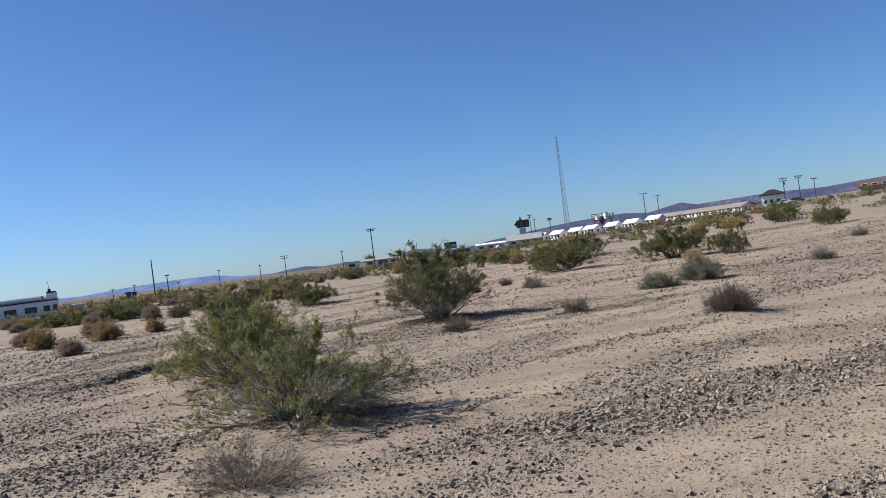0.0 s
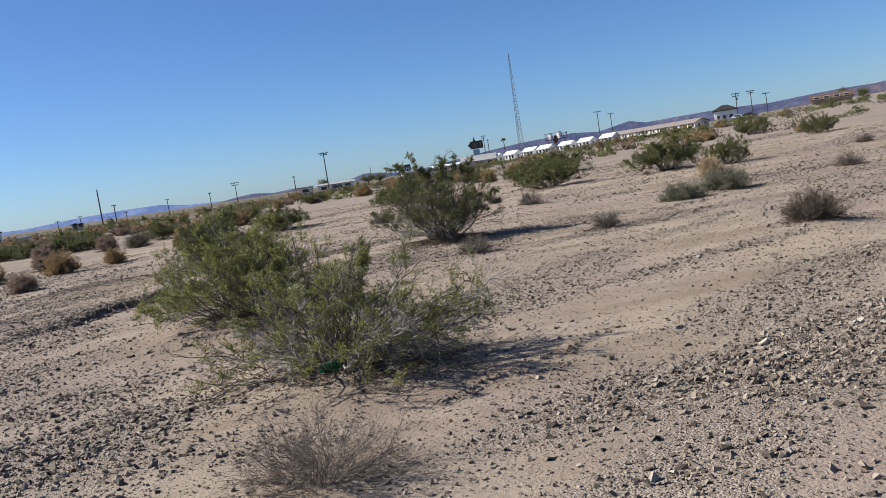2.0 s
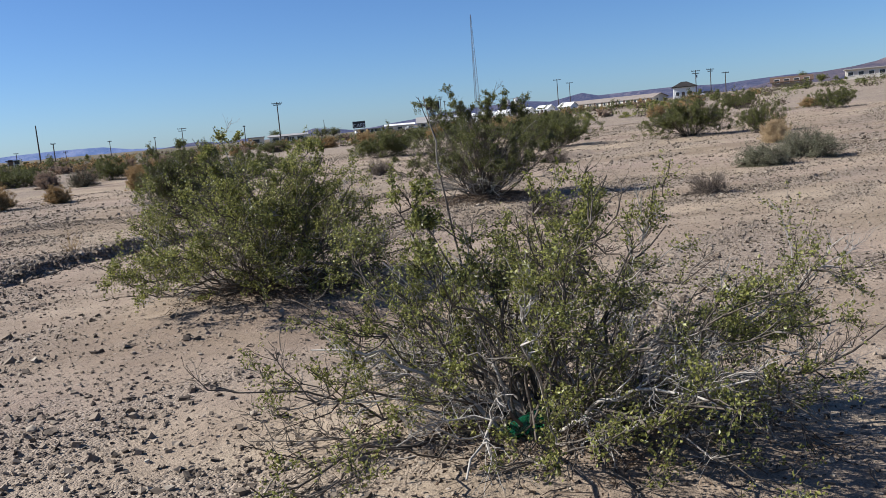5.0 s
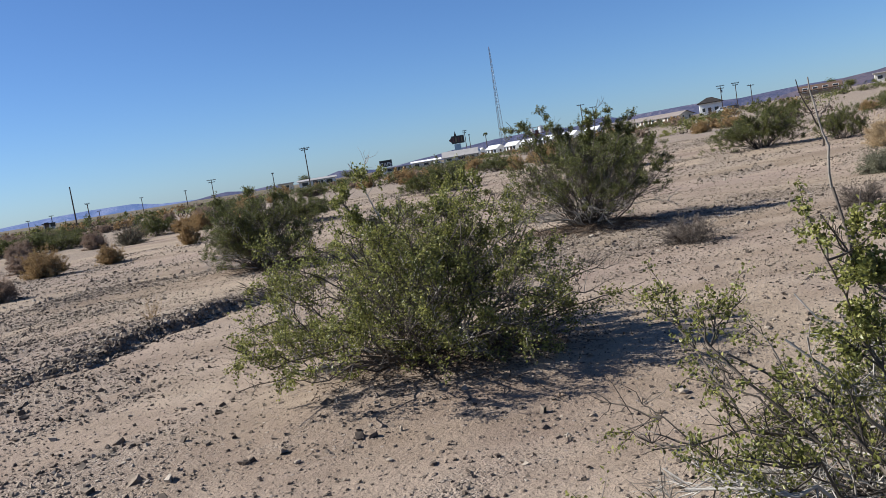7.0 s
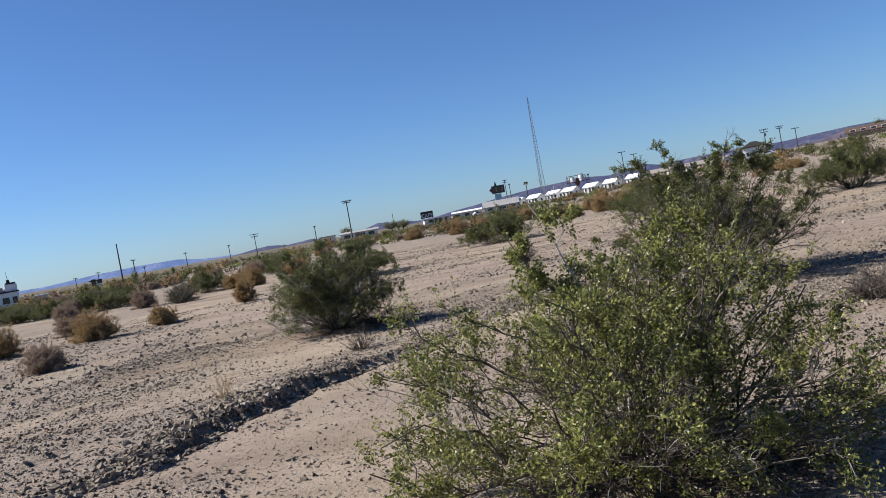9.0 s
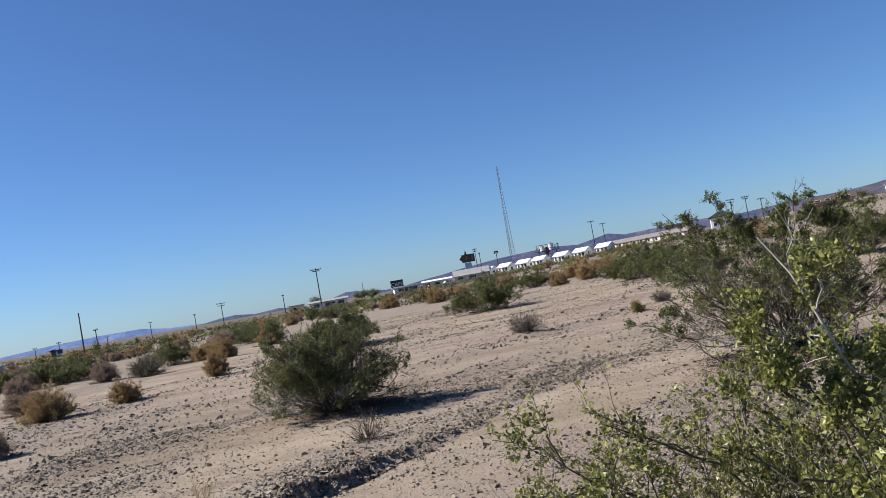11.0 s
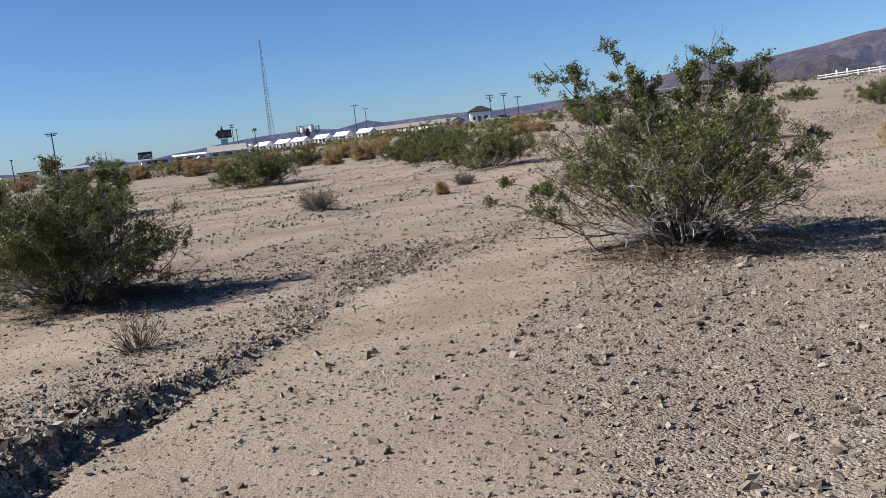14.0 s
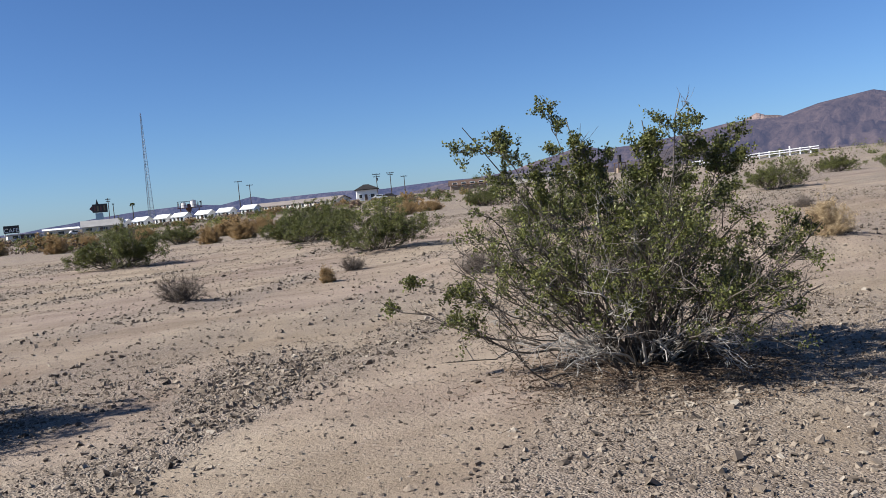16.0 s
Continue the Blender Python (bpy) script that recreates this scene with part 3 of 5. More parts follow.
def creosote(name, x, y, rx, ry, h, seed, stems=42, subs=7, twigs=5, leaves=8, leaf=0.016, bare=0.3, dead=0, sprigs=(), split=False, mat=LEAF, label="", group="", turn=0.0, thick=1.0, lean=(0, 0), flat=2.2, dome=False, leafy=0.78, drop=0.78, crook=0.028, pale=9):
    """A many-stemmed desert bush: stems fan out from the root, fork twice and carry small leaves on the outer twigs."""
    rng = np.random.default_rng(seed)
    bush = thing(name, x, y, at_ground(x, y) - 0.03, label, "bush", group, turn)
    phi = rng.uniform(0, 2 * np.pi, stems)
    rr = np.sqrt(rng.uniform(0.0, 1.0, stems))
    end = np.stack([rx * rr * np.cos(phi), ry * rr * np.sin(phi), h * (1 - drop * rr ** flat) * rng.uniform(0.78, 1.0, stems)], -1)
    if dome:
        rr = rng.uniform(0.0, 1.0, stems) ** 0.42
        end = np.stack([rx * rr * np.cos(phi), ry * rr * np.sin(phi), h * np.sqrt(1 - 0.97 * rr * rr) * rng.uniform(0.75, 1.0, stems)], -1)
    end[:, :2] += np.array(lean)
    for sx, sy, sz in sprigs:
        end = np.concatenate([end, [[sx, sy, sz]]])
    count = len(end)
    low = count
    if dead:
        ph = rng.uniform(0, 2 * np.pi, dead)
        r2 = rng.uniform(0.45, 1.0, dead)
        end = np.concatenate([end, np.stack([rx * r2 * np.cos(ph), ry * r2 * np.sin(ph), h * rng.uniform(0.05, 0.3, dead)], -1)])
    k = len(end)
    root = end * np.array([0.1, 0.1, 0]) + rng.normal(0, 0.05, (k, 3)) * np.array([rx, ry, 0])
    ctrl = root + (end - root) * np.array([0.42, 0.42, 0.5]) + rng.normal(0, 0.05, (k, 3)) * h
    ctrl[count:, 2] += 0.22 * h
    t = np.linspace(0, 1, 12)[None, :, None]
    main = (1 - t) ** 2 * root[:, None] + 2 * t * (1 - t) * ctrl[:, None] + t ** 2 * end[:, None]
    length = np.linalg.norm(end - root, axis=1)
    wig = rng.normal(0, 1, (k, 12, 3)).cumsum(axis=1) * (length * np.where(np.arange(k) < stems, crook, 0.012))[:, None, None]
    main = main + wig - wig[:, :1]
    main[..., 2] = np.maximum(main[..., 2], 0.012)
    mr = (rng.uniform(0.006, 0.0125, k) * thick)[:, None] * np.linspace(1, 0.3, 12)[None]
    # second order
    pick = rng.uniform(0.3, 0.99, (k, subs)) ** 0.75
    shoot = (np.arange(k) >= stems) & (np.arange(k) < count)
    pick[shoot] = 0.62 + 0.37 * rng.uniform(0, 1, (int(shoot.sum()), subs))
    idx = np.minimum((pick * 11).astype(int), 10)
    s0 = main[np.arange(k)[:, None], idx].reshape(-1, 3)
    tang = unit(main[np.arange(k)[:, None], idx + 1] - main[np.arange(k)[:, None], idx]).reshape(-1, 3)
    way = unit(tang + 0.62 * rng.normal(0, 1, tang.shape) + np.array([0, 0, 0.22]))
    sl = np.repeat(length, subs) * rng.uniform(0.14, 0.36, k * subs) * (1.15 - 0.5 * pick.ravel()) * np.repeat(np.where(shoot, 0.6, 1.0), subs)
    sub = bend(s0, way, sl, 6, rng, 0.0, 0.16)
    sub[..., 2] = np.maximum(sub[..., 2], 0.01)
    sr = np.full(k * subs, 0.0034 * thick)[:, None] * np.linspace(1, 0.45, 6)[None]
    # third order
    m = len(sub)
    pk = rng.uniform(0.12, 1.0, (m, twigs)) ** 0.5
    ti = np.minimum((pk * 5).astype(int), 4)
    t0 = sub[np.arange(m)[:, None], ti].reshape(-1, 3)
    tt = unit(sub[np.arange(m)[:, None], ti + 1] - sub[np.arange(m)[:, None], ti]).reshape(-1, 3)
    tw = unit(tt + 0.75 * rng.normal(0, 1, tt.shape) + np.array([0, 0, 0.18]))
    tl = np.repeat(sl, twigs) * rng.uniform(0.2, 0.5, m * twigs) + 0.03
    twig = bend(t0, tw, tl, 4, rng, 0.0, 0.18)
    twig[..., 2] = np.maximum(twig[..., 2], 0.008)
    tr = np.full(m * twigs, 0.0017 * thick)[:, None] * np.linspace(1, 0.5, 4)[None]
    # leaves on the outer twigs
    owner = np.repeat(np.arange(k), subs * twigs)
    rel = twig[:, -1, 2] / h
    dense = np.repeat(rng.uniform(0, 1, m) < np.where(np.repeat(shoot, subs), 0.85, leafy), twigs)
    keep = dense & (owner < count) & (rng.uniform(0, 1, len(twig)) < ease(bare * 0.35, bare + 0.12, rel) * 0.95 + 0.03)
    tk = np.concatenate([twig[keep], twig[keep & (owner >= stems)]])
    nl = leaves
    f = rng.uniform(0.15, 1.05, (len(tk), nl))
    fi = np.minimum(f * 3, 2.999)
    i0 = fi.astype(int)
    fr = (fi - i0)[..., None]
    r = np.arange(len(tk))[:, None]
    pos = (tk[r, i0] * (1 - fr) + tk[r, i0 + 1] * fr).reshape(-1, 3) + rng.normal(0, leaf * 0.6, (len(tk) * nl, 3))
    pos[:, 2] = np.maximum(pos[:, 2], 0.015)
    if split:
        for j in range(k):
            a, b = slice(j * subs, (j + 1) * subs), slice(j * subs * twigs, (j + 1) * subs * twigs)
            v, q = join_arrays([tube_arrays(main[j:j + 1], mr[j:j + 1], 5), tube_arrays(sub[a], sr[a], 4), tube_arrays(twig[b], tr[b], 3)])
            gone = j >= count
            attach("dead_branch" if gone else "stem", raw_mesh("stem", v, q, PALE_BARK if gone or j % pale == 0 else BARK, True), bush, "bleached bare branch" if gone else "")
    else:
        v, q = join_arrays([tube_arrays(main, mr, 4), tube_arrays(sub, sr, 3), tube_arrays(twig, tr, 3)])
        attach("woody_frame", raw_mesh("woody_frame", v, q, BARK, True), bush, "grey woody stems")
    v, q = leaf_arrays(pos, leaf, rng)
    attach("foliage", raw_mesh("foliage", v, q, mat), bush, "small olive-green leaves")
    return bush


def twig_shrub(name, x, y, w, h, seed, mat, label, category="shrub", mains=46, subs=6, twigs=5, thick=1.0, round_top=1.0, group="", tall=False, reach=1.0, fuzz=0, bract=0.018):
    """A low dome of fine dry twigs."""
    rng = np.random.default_rng(seed)
    ob = thing(name, x, y, at_ground(x, y) - 0.02, label, category, group, float(rng.uniform(0, 360)))
    phi = rng.uniform(0, 2 * np.pi, mains)
    c = rng.uniform(0.02, 1.0, mains) ** round_top
    s = np.sqrt(1 - c * c)
    r = rng.uniform(0.72, 1.0, mains)
    end = np.stack([w / 2 * s * np.cos(phi) * r, w / 2 * s * np.sin(phi) * r, h * c * r + 0.02], -1)
    if tall:
        end[:, :2] *= 0.6
    root = end * np.array([0.12, 0.12, 0]) + rng.normal(0, 0.02, (mains, 3)) * np.array([1, 1, 0])
    way = unit(end - root)
    length = np.linalg.norm(end - root, axis=1)
    main = bend(root, way, length, 8, rng, 0.0, 0.1)
    mr = np.full(mains, 0.004 * thick)[:, None] * np.linspace(1, 0.35, 8)[None]
    pick = rng.uniform(0.25, 0.98, (mains, subs))
    idx = np.minimum((pick * 7).astype(int), 6)
    s0 = main[np.arange(mains)[:, None], idx].reshape(-1, 3)
    tang = np.repeat(way, subs, axis=0)
    w2 = unit(tang + 0.6 * rng.normal(0, 1, tang.shape))
    sl = np.repeat(length, subs) * rng.uniform(0.18, 0.42, mains * subs) * reach
    sub = bend(s0, w2, sl, 5, rng, 0.0, 0.2)
    sr = np.full(len(sub), 0.0024 * thick)[:, None] * np.linspace(1, 0.5, 5)[None]
    pk = rng.integers(1, 4, (len(sub), twigs))
    t0 = sub[np.arange(len(sub))[:, None], pk].reshape(-1, 3)
    tw = unit(np.repeat(w2, twigs, axis=0) + 0.85 * rng.normal(0, 1, (len(t0), 3)))
    tl = np.repeat(sl, twigs) * rng.uniform(0.25, 0.7, len(t0))
    twig = bend(t0, tw, tl, 3, rng, 0.0, 0.2)
    tr = np.full(len(twig), 0.0016 * thick)[:, None] * np.linspace(1, 0.5, 3)[None]
    for a in (main, sub, twig):
        a[..., 2] = np.maximum(a[..., 2], 0.006)
    v, q = join_arrays([tube_arrays(main, mr, 4), tube_arrays(sub, sr, 3)])
    attach("branch_frame", raw_mesh("branch_frame", v, q, DEAD if mat in (DEAD, SAGE) else mat, True), ob)
    v, q = tube_arrays(twig, tr, 3)
    tagged(attach("twig_mass", raw_mesh("twig_mass", v, q, mat, True), ob), "fine dry twigs", kind="stuff")
    if fuzz:
        pos = np.repeat(twig[:, 1:].reshape(-1, 3), fuzz, axis=0)
        v, q = leaf_arrays(pos + rng.normal(0, 0.02, pos.shape), bract, rng)
        tagged(attach("chaff", raw_mesh("chaff", v, q, mat), ob), "papery dry bracts", kind="stuff")
    return ob


NEAR = "creosote bushes beside the walk"


def tufts(*tops):
    """Two shoots for each tall tip of a bush."""
    return [(x + d, y - d, z - abs(d)) for x, y, z in tops for d in (0.03, -0.04)]


sparse = creosote("creosote_bush", -1.75, 9.95, 1.42, 1.25, 1.08, 5, 74, 8, 8, 18, 0.0145, 0.1, 34, tufts((-0.6, 0.1, 1.12), (0.35, 0.1, 1.12)), True, LEAF,
                  "sparse creosote bush with bleached lower branches on sand", NEAR, 0, 1.05, (0.03, 0), 2.2, leafy=0.52, drop=0.86, crook=0.036, pale=8)
creosote("creosote_bush", -3.3, 13.85, 1.3, 1.3, 1.12, 12, 94, 8, 8, 18, 0.0185, -0.1, 8, tufts((0.55, 0.2, 1.25), (-0.4, 0.0, 1.42)), True, LEAF,
         "dense leafy creosote bush spreading down to the sand", NEAR, 0, 0.9, (-0.03, 0), dome=True, leafy=0.57, crook=0.034, pale=12)
creosote("creosote_bush", -0.25, 20.95, 1.3, 1.25, 1.27, 23, 96, 7, 8, 19, 0.0205, 0.36, 14, tufts((-0.84, 0.42, 1.78), (-0.45, 0.22, 1.78), (-0.25, 0.1, 1.5), (0.05, 0.0, 1.62), (0.43, -0.2, 1.84), (0.68, -0.33, 1.66), (1.1, -0.54, 0.95), (-1.5, 0.75, 0.72), (1.0, 0.3, 1.2)), True, LEAF_DARK,
         "upright creosote bush with bare grey stems and leafy tips", NEAR, 0, 1.05, (-0.08, 0), 4.0, leafy=0.45, drop=0.62, crook=0.032, pale=14)
creosote("creosote_bush", -5.55, 23.3, 1.12, 1.05, 1.26, 31, 104, 8, 7, 18, 0.02, 0.0, 6, tufts((-0.7, 0.2, 1.3), (-0.1, 0, 1.42), (0.45, -0.1, 1.28)), True, LEAF_DARK,
         "dense dark creosote bush on a sandy rise", NEAR, 0, 0.9, (0, 0), dome=True, leafy=0.64, crook=0.034, pale=12)


def antler(parent):
    """The tall dead shoot that stands over the sparse bush."""
    r = np.random.default_rng(8)
    pieces = []
    for p, q, r0, r1 in (((-0.2, 0.3, 0.1), (-0.33, 0.45, 1.15), 0.007, 0.0045), ((-0.33, 0.45, 1.15), (-0.37, 0.46, 1.5), 0.0045, 0.002), ((-0.34, 0.45, 1.28), (-0.42, 0.44, 1.47), 0.003, 0.0015),
                         ((-0.35, 0.45, 1.36), (-0.3, 0.46, 1.44), 0.0025, 0.0015), ((-0.31, 0.43, 0.98), (-0.22, 0.48, 1.14), 0.003, 0.0015)):
        t = np.linspace(0, 1, 9)[:, None]
        path = (np.array(p) * (1 - t) + np.array(q) * t)[None] + r.normal(0, 0.005, (1, 9, 3)).cumsum(axis=1)
        path -= (path[:, :1] - np.array(p)) * (1 - t)[None]
        pieces.append(tube_arrays(path, np.linspace(r0, r1, 9)[None], 5))
    v, q = join_arrays(pieces)
    attach("dead_branch", raw_mesh("dead_branch", v, q, BARK, True), parent, "tall bare forked shoot")


antler(sparse)

FAR_GROUP = "creosote bushes over the plain"
kit = [creosote("creosote_bush", -1.0, 43.3, 1.75, 1.4, 1.25, 41, 60, 8, 5, 20, 0.035, -0.08, 0, (), False, LEAF_DARK, "wide dark-green creosote bush on the plain", FAR_GROUP, 0, 1.2, dome=True, leafy=0.74),
       creosote("creosote_bush", 4.9, 37.6, 1.95, 1.5, 1.25, 42, 60, 8, 5, 18, 0.035, 0.1, 0, (), False, LEAF_DARK, "open green creosote bush on the plain", FAR_GROUP, 0, 1.2, (0, 0), 3.0, leafy=0.66),
       creosote("creosote_bush", 9.2, 35.6, 1.75, 1.4, 1.35, 43, 60, 8, 5, 19, 0.035, -0.05, 0, ((0.5, 0, 1.45),), False, LEAF_DARK, "rounded green creosote bush on the plain", FAR_GROUP, 0, 1.2, dome=True, leafy=0.72)]


def scatter_copy(src, x, y, size, high, turn):
    ob = copy_thing(src, pose(x, y, at_ground(x, y) - 0.03, 0, 0, turn) @ Matrix.Diagonal((size, size, high, 1)))
    return ob


rng = random.Random(4)
for x, y, kind, size, high in ((7.6, 49.6, 2, 1.4, 0.95), (5.6, 46.0, 0, 1.1, 0.95), (10.7, 33.4, 1, 0.5, 0.85), (26.7, 69.5, 0, 1.1, 1.15), (19.4, 44.3, 1, 0.65, 0.8), (22.5, 40.0, 1, 0.85, 0.9), (18.6, 30.5, 2, 0.85, 0.88),
                               (-6.1, 37.8, 2, 1.0, 0.75), (-17.1, 46.5, 0, 1.2, 0.8), (-20.2, 47.5, 0, 1.0, 0.7), (-8.2, 75.8, 1, 0.85, 0.8), (35.3, 47.3, 2, 0.75, 0.7), (43.6, 50.2, 1, 0.7, 0.6),
                               (-19.6, 50.8, 0, 1.0, 0.8), (30.5, 40.0, 1, 0.7, 0.7), (4.0, 60.5, 2, 0.8, 0.7), (-12.5, 62.0, 1, 1.0, 0.7), (3.0, 73.0, 1, 1.0, 0.8), (38.0, 62.0, 0, 0.9, 0.8)):
    scatter_copy(kit[kind], x, y, size, high, rng.uniform(0, 360))
# the brush behind the golden weeds
for i in range(30):
    d, a = rng.uniform(46, 82), radians(rng.uniform(-31, -9))
    k = rng.uniform(0.4, 0.75)
    scatter_copy(kit[i % 3], d * math.sin(a), d * math.cos(a), k, k * rng.uniform(0.7, 1.0), rng.uniform(0, 360))
# the sparse cover that thickens towards the town
spots = []
while len(spots) < 245:
    d, a = 75 + 190 * rng.random() ** 1.1, radians(rng.uniform(-34, 62))
    x, y = d * math.sin(a), d * math.cos(a)
    if (60 < x < 130 and y > 85 and x < 0.9 * y and y < 125) or (-85 < x < -60 and 145 < y < 175) or (92 < x < 170 and 150 < y < 250) or (x > 20 and y > 255):
        continue
    keep = 0.95 if a < radians(16) else 0.4
    if rng.random() < keep:
        spots.append((x, y))
far_kit = [creosote("creosote_bush", fx, fy, 1.7, 1.5, fh, 141 + i, 10, 3, 2, 15, 0.13, -0.05, 0, (), False, mat, "low olive creosote bush far out on the plain", FAR_GROUP, 0, 2.0, dome=True, leafy=0.9)
           for i, (fx, fy, fh, mat) in enumerate(((-30.0, 92.0, 1.25, LEAF_DARK), (14.0, 95.0, 1.15, LEAF), (-6.0, 99.0, 1.35, LEAF_DARK)))]
for x, y in spots:
    s = rng.uniform(0.5, 1.15)
    scatter_copy(far_kit[rng.randrange(3)], x, y, s, s * rng.uniform(0.55, 0.9), rng.uniform(0, 360))



def far_brush(seed, n, near, mat, label):
    """The low brush that thickens into one belt before the town, too far to tell apart."""
    r = np.random.default_rng(seed)
    d, a = near + (320 - near) * r.random(n) ** 0.9, np.radians(r.uniform(-36, 60, n))
    d = np.where((a < -0.06) & (r.random(n) < 0.35), r.uniform(320, 800, n), d)
    x, y = d * np.sin(a), d * np.cos(a)
    ok = ~((x > 14) & (y > 292)) & ~((x > 60) & (y > 150)) & ~((x < -58) & (x > -92) & (y > 138) & (y < 172)) & ~((x > 64) & (y > 80) & (y < 116)) & ((a < 0.45) | (r.random(n) < 0.4)) & ~((x < -12) & (x > -28) & (y > 205))
    x, y = x[ok], y[ok]
    w, h = r.uniform(0.6, 1.9, len(x)), r.uniform(0.3, 0.9, len(x))
    k = 70
    off = r.normal(0, 1, (len(x), k, 3)) * np.array([0.36, 0.36, 0.5])
    pos = np.stack([x, y, ground_z(x, y)], -1)[:, None, :] + np.stack([off[..., 0] * w[:, None], off[..., 1] * w[:, None], np.abs(off[..., 2]) * h[:, None]], -1)
    v, q = leaf_arrays(pos.reshape(-1, 3), 0.16, r)
    tagged(attach("far_brush", raw_mesh("far_brush", v, q, mat)), label, "brush", kind="stuff")


far_brush(63, 1100, 85, LEAF_DARK, "low olive brush covering the far plain")
far_brush(64, 900, 65, DEAD, "low brown dry brush covering the far plain")
DRY = "dry shrubs on the sand"
twig_shrub("dry_shrub", -1.75, 7.2, 1.25, 0.47, 51, ASH, "grey-brown leafless shrub on bare sand", mains=84, subs=7, twigs=6, thick=0.62, group=DRY)
twig_shrub("dry_shrub", 4.5, 14.3, 1.0, 0.42, 52, DEAD, "dark dry shrub on a small sand mound", mains=150, subs=8, twigs=6, thick=1.1, group=DRY)
for i, (x, y, w, h, mat) in enumerate(((2.7, 28.3, 0.85, 0.42, ASH), (2.6, 18.4, 0.7, 0.33, ASH), (0.1, 17.8, 0.7, 0.34, ASH), (15.35, 32.8, 0.9, 0.32, ASH), (-1.7, 30.25, 0.85, 0.5, ASH),
                                       (2.1, 32.5, 0.6, 0.3, ASH), (10.45, 24.6, 0.95, 0.4, ASH))):
    twig_shrub("dry_shrub", x, y, w, h, 60 + i, mat, "small leafless grey shrub on gravelly sand", mains=70, subs=7, thick=1.3, group=DRY)
for i, (x, y, w, h) in enumerate(((6.45, 22.8, 1.3, 0.52), (5.27, 22.15, 1.05, 0.42))):
    twig_shrub("sage_shrub", x, y, w, h, 80 + i, SAGE, "grey-green rounded brush on sand", mains=80, subs=7, thick=1.5, group="grey-green brush", fuzz=3, bract=0.022)
TUMBLE = "golden tumbleweeds"
G_LABEL, R_LABEL = "dry golden tumbleweed resting on gravel", "faded reddish-brown dry brush on gravel"
twig_shrub("tumbleweed", 7.1, 25.3, 0.98, 0.62, 104, STRAW, "pale straw-coloured tumbleweed on a low sand rise", "tumbleweed", 110, 7, 5, 1.2, 0.7, TUMBLE, False, 0.42, 3, 0.016)
weeds = [twig_shrub("tumbleweed", -14.1, 30.3, 1.3, 0.95, 101, GOLD, G_LABEL, "tumbleweed", 120, 7, 5, 1.4, 0.7, TUMBLE, False, 0.36, 5, 0.02),
         twig_shrub("tumbleweed", -12.15, 31.1, 1.45, 0.85, 102, GOLD, G_LABEL, "tumbleweed", 130, 7, 5, 1.4, 0.75, TUMBLE, False, 0.36, 5, 0.02),
         twig_shrub("tumbleweed", -11.0, 25.4, 0.95, 0.6, 103, RUST, R_LABEL, "tumbleweed", 120, 7, 5, 1.2, 0.7, TUMBLE, False, 0.4, 4, 0.018)]
for x, y, w, h, kind in ((-10.8, 32.2, 0.95, 0.62, 0), (-14.3, 42.2, 1.1, 0.8, 2), (-13.1, 42.9, 1.1, 0.65, 2), (-9.25, 35.2, 0.95, 0.85, 0), (-10.5, 43.8, 1.2, 0.9, 0), (-14.1, 50.6, 1.7, 0.8, 1), (-18.1, 45.0, 1.2, 0.8, 2),
                         (4.7, 62.9, 1.1, 0.9, 0), (4.4, 55.4, 1.3, 1.0, 0), (6.2, 56.6, 1.7, 1.05, 1), (9.3, 63.7, 1.8, 1.1, 1), (-1.05, 67.7, 1.8, 1.2, 0), (-13.6, 33.6, 1.2, 0.6, 2), (-16.0, 33.0, 1.2, 0.7, 2), (3.9, 70.2, 1.8, 1.1, 1), (7.5, 66.0, 1.6, 1.0, 0),
                         (1.0, 72.0, 1.6, 1.0, 1), (19.0, 66.0, 1.8, 1.0, 0), (24.0, 72.0, 1.8, 0.9, 1), (-4.0, 76.0, 2.0, 1.1, 0), (-13.0, 58.0, 1.6, 0.9, 2), (0.98, 30.9, 0.36, 0.36, 0), (21.5, 50.0, 1.6, 0.6, 0), (-21.0, 56.0, 2.0, 0.9, 2), (-25.0, 62.0, 2.0, 0.9, 2)):
    sw, sh = ((1.3, 0.95), (1.45, 0.85), (0.95, 0.6))[kind]
    copy_thing(weeds[kind], pose(x, y, at_ground(x, y) - 0.02, 0, 0, rng.uniform(0, 360)) @ Matrix.Diagonal((w / sw, w / sw, h / sh, 1)))
twig_shrub("sage_shrub", -12.5, 40.7, 1.4, 0.8, 90, SAGE, "grey-green rounded brush on sand", mains=80, subs=7, thick=2.0, group="grey-green brush")
for i in range(26):
    d, a = rng.uniform(44, 80), radians(rng.uniform(-31, -8))
    k = rng.uniform(0.8, 1.3)
    x, y = d * math.sin(a), d * math.cos(a)
    copy_thing(weeds[(2, 0, 2, 1)[i % 4]], pose(x, y, at_ground(x, y) - 0.02, 0, 0, rng.uniform(0, 360)) @ Matrix.Diagonal((k, k, k * rng.uniform(0.7, 1.0), 1)))
far_spots = []
while len(far_spots) < 170:
    d, a = 70 + 190 * rng.random() ** 1.1, radians(rng.uniform(-34, 24))
    x, y = d * math.sin(a), d * math.cos(a)
    if (-88 < x < -58 and 140 < y < 175) or (x > 20 and y > 250):
        continue
    far_spots.append((x, y))
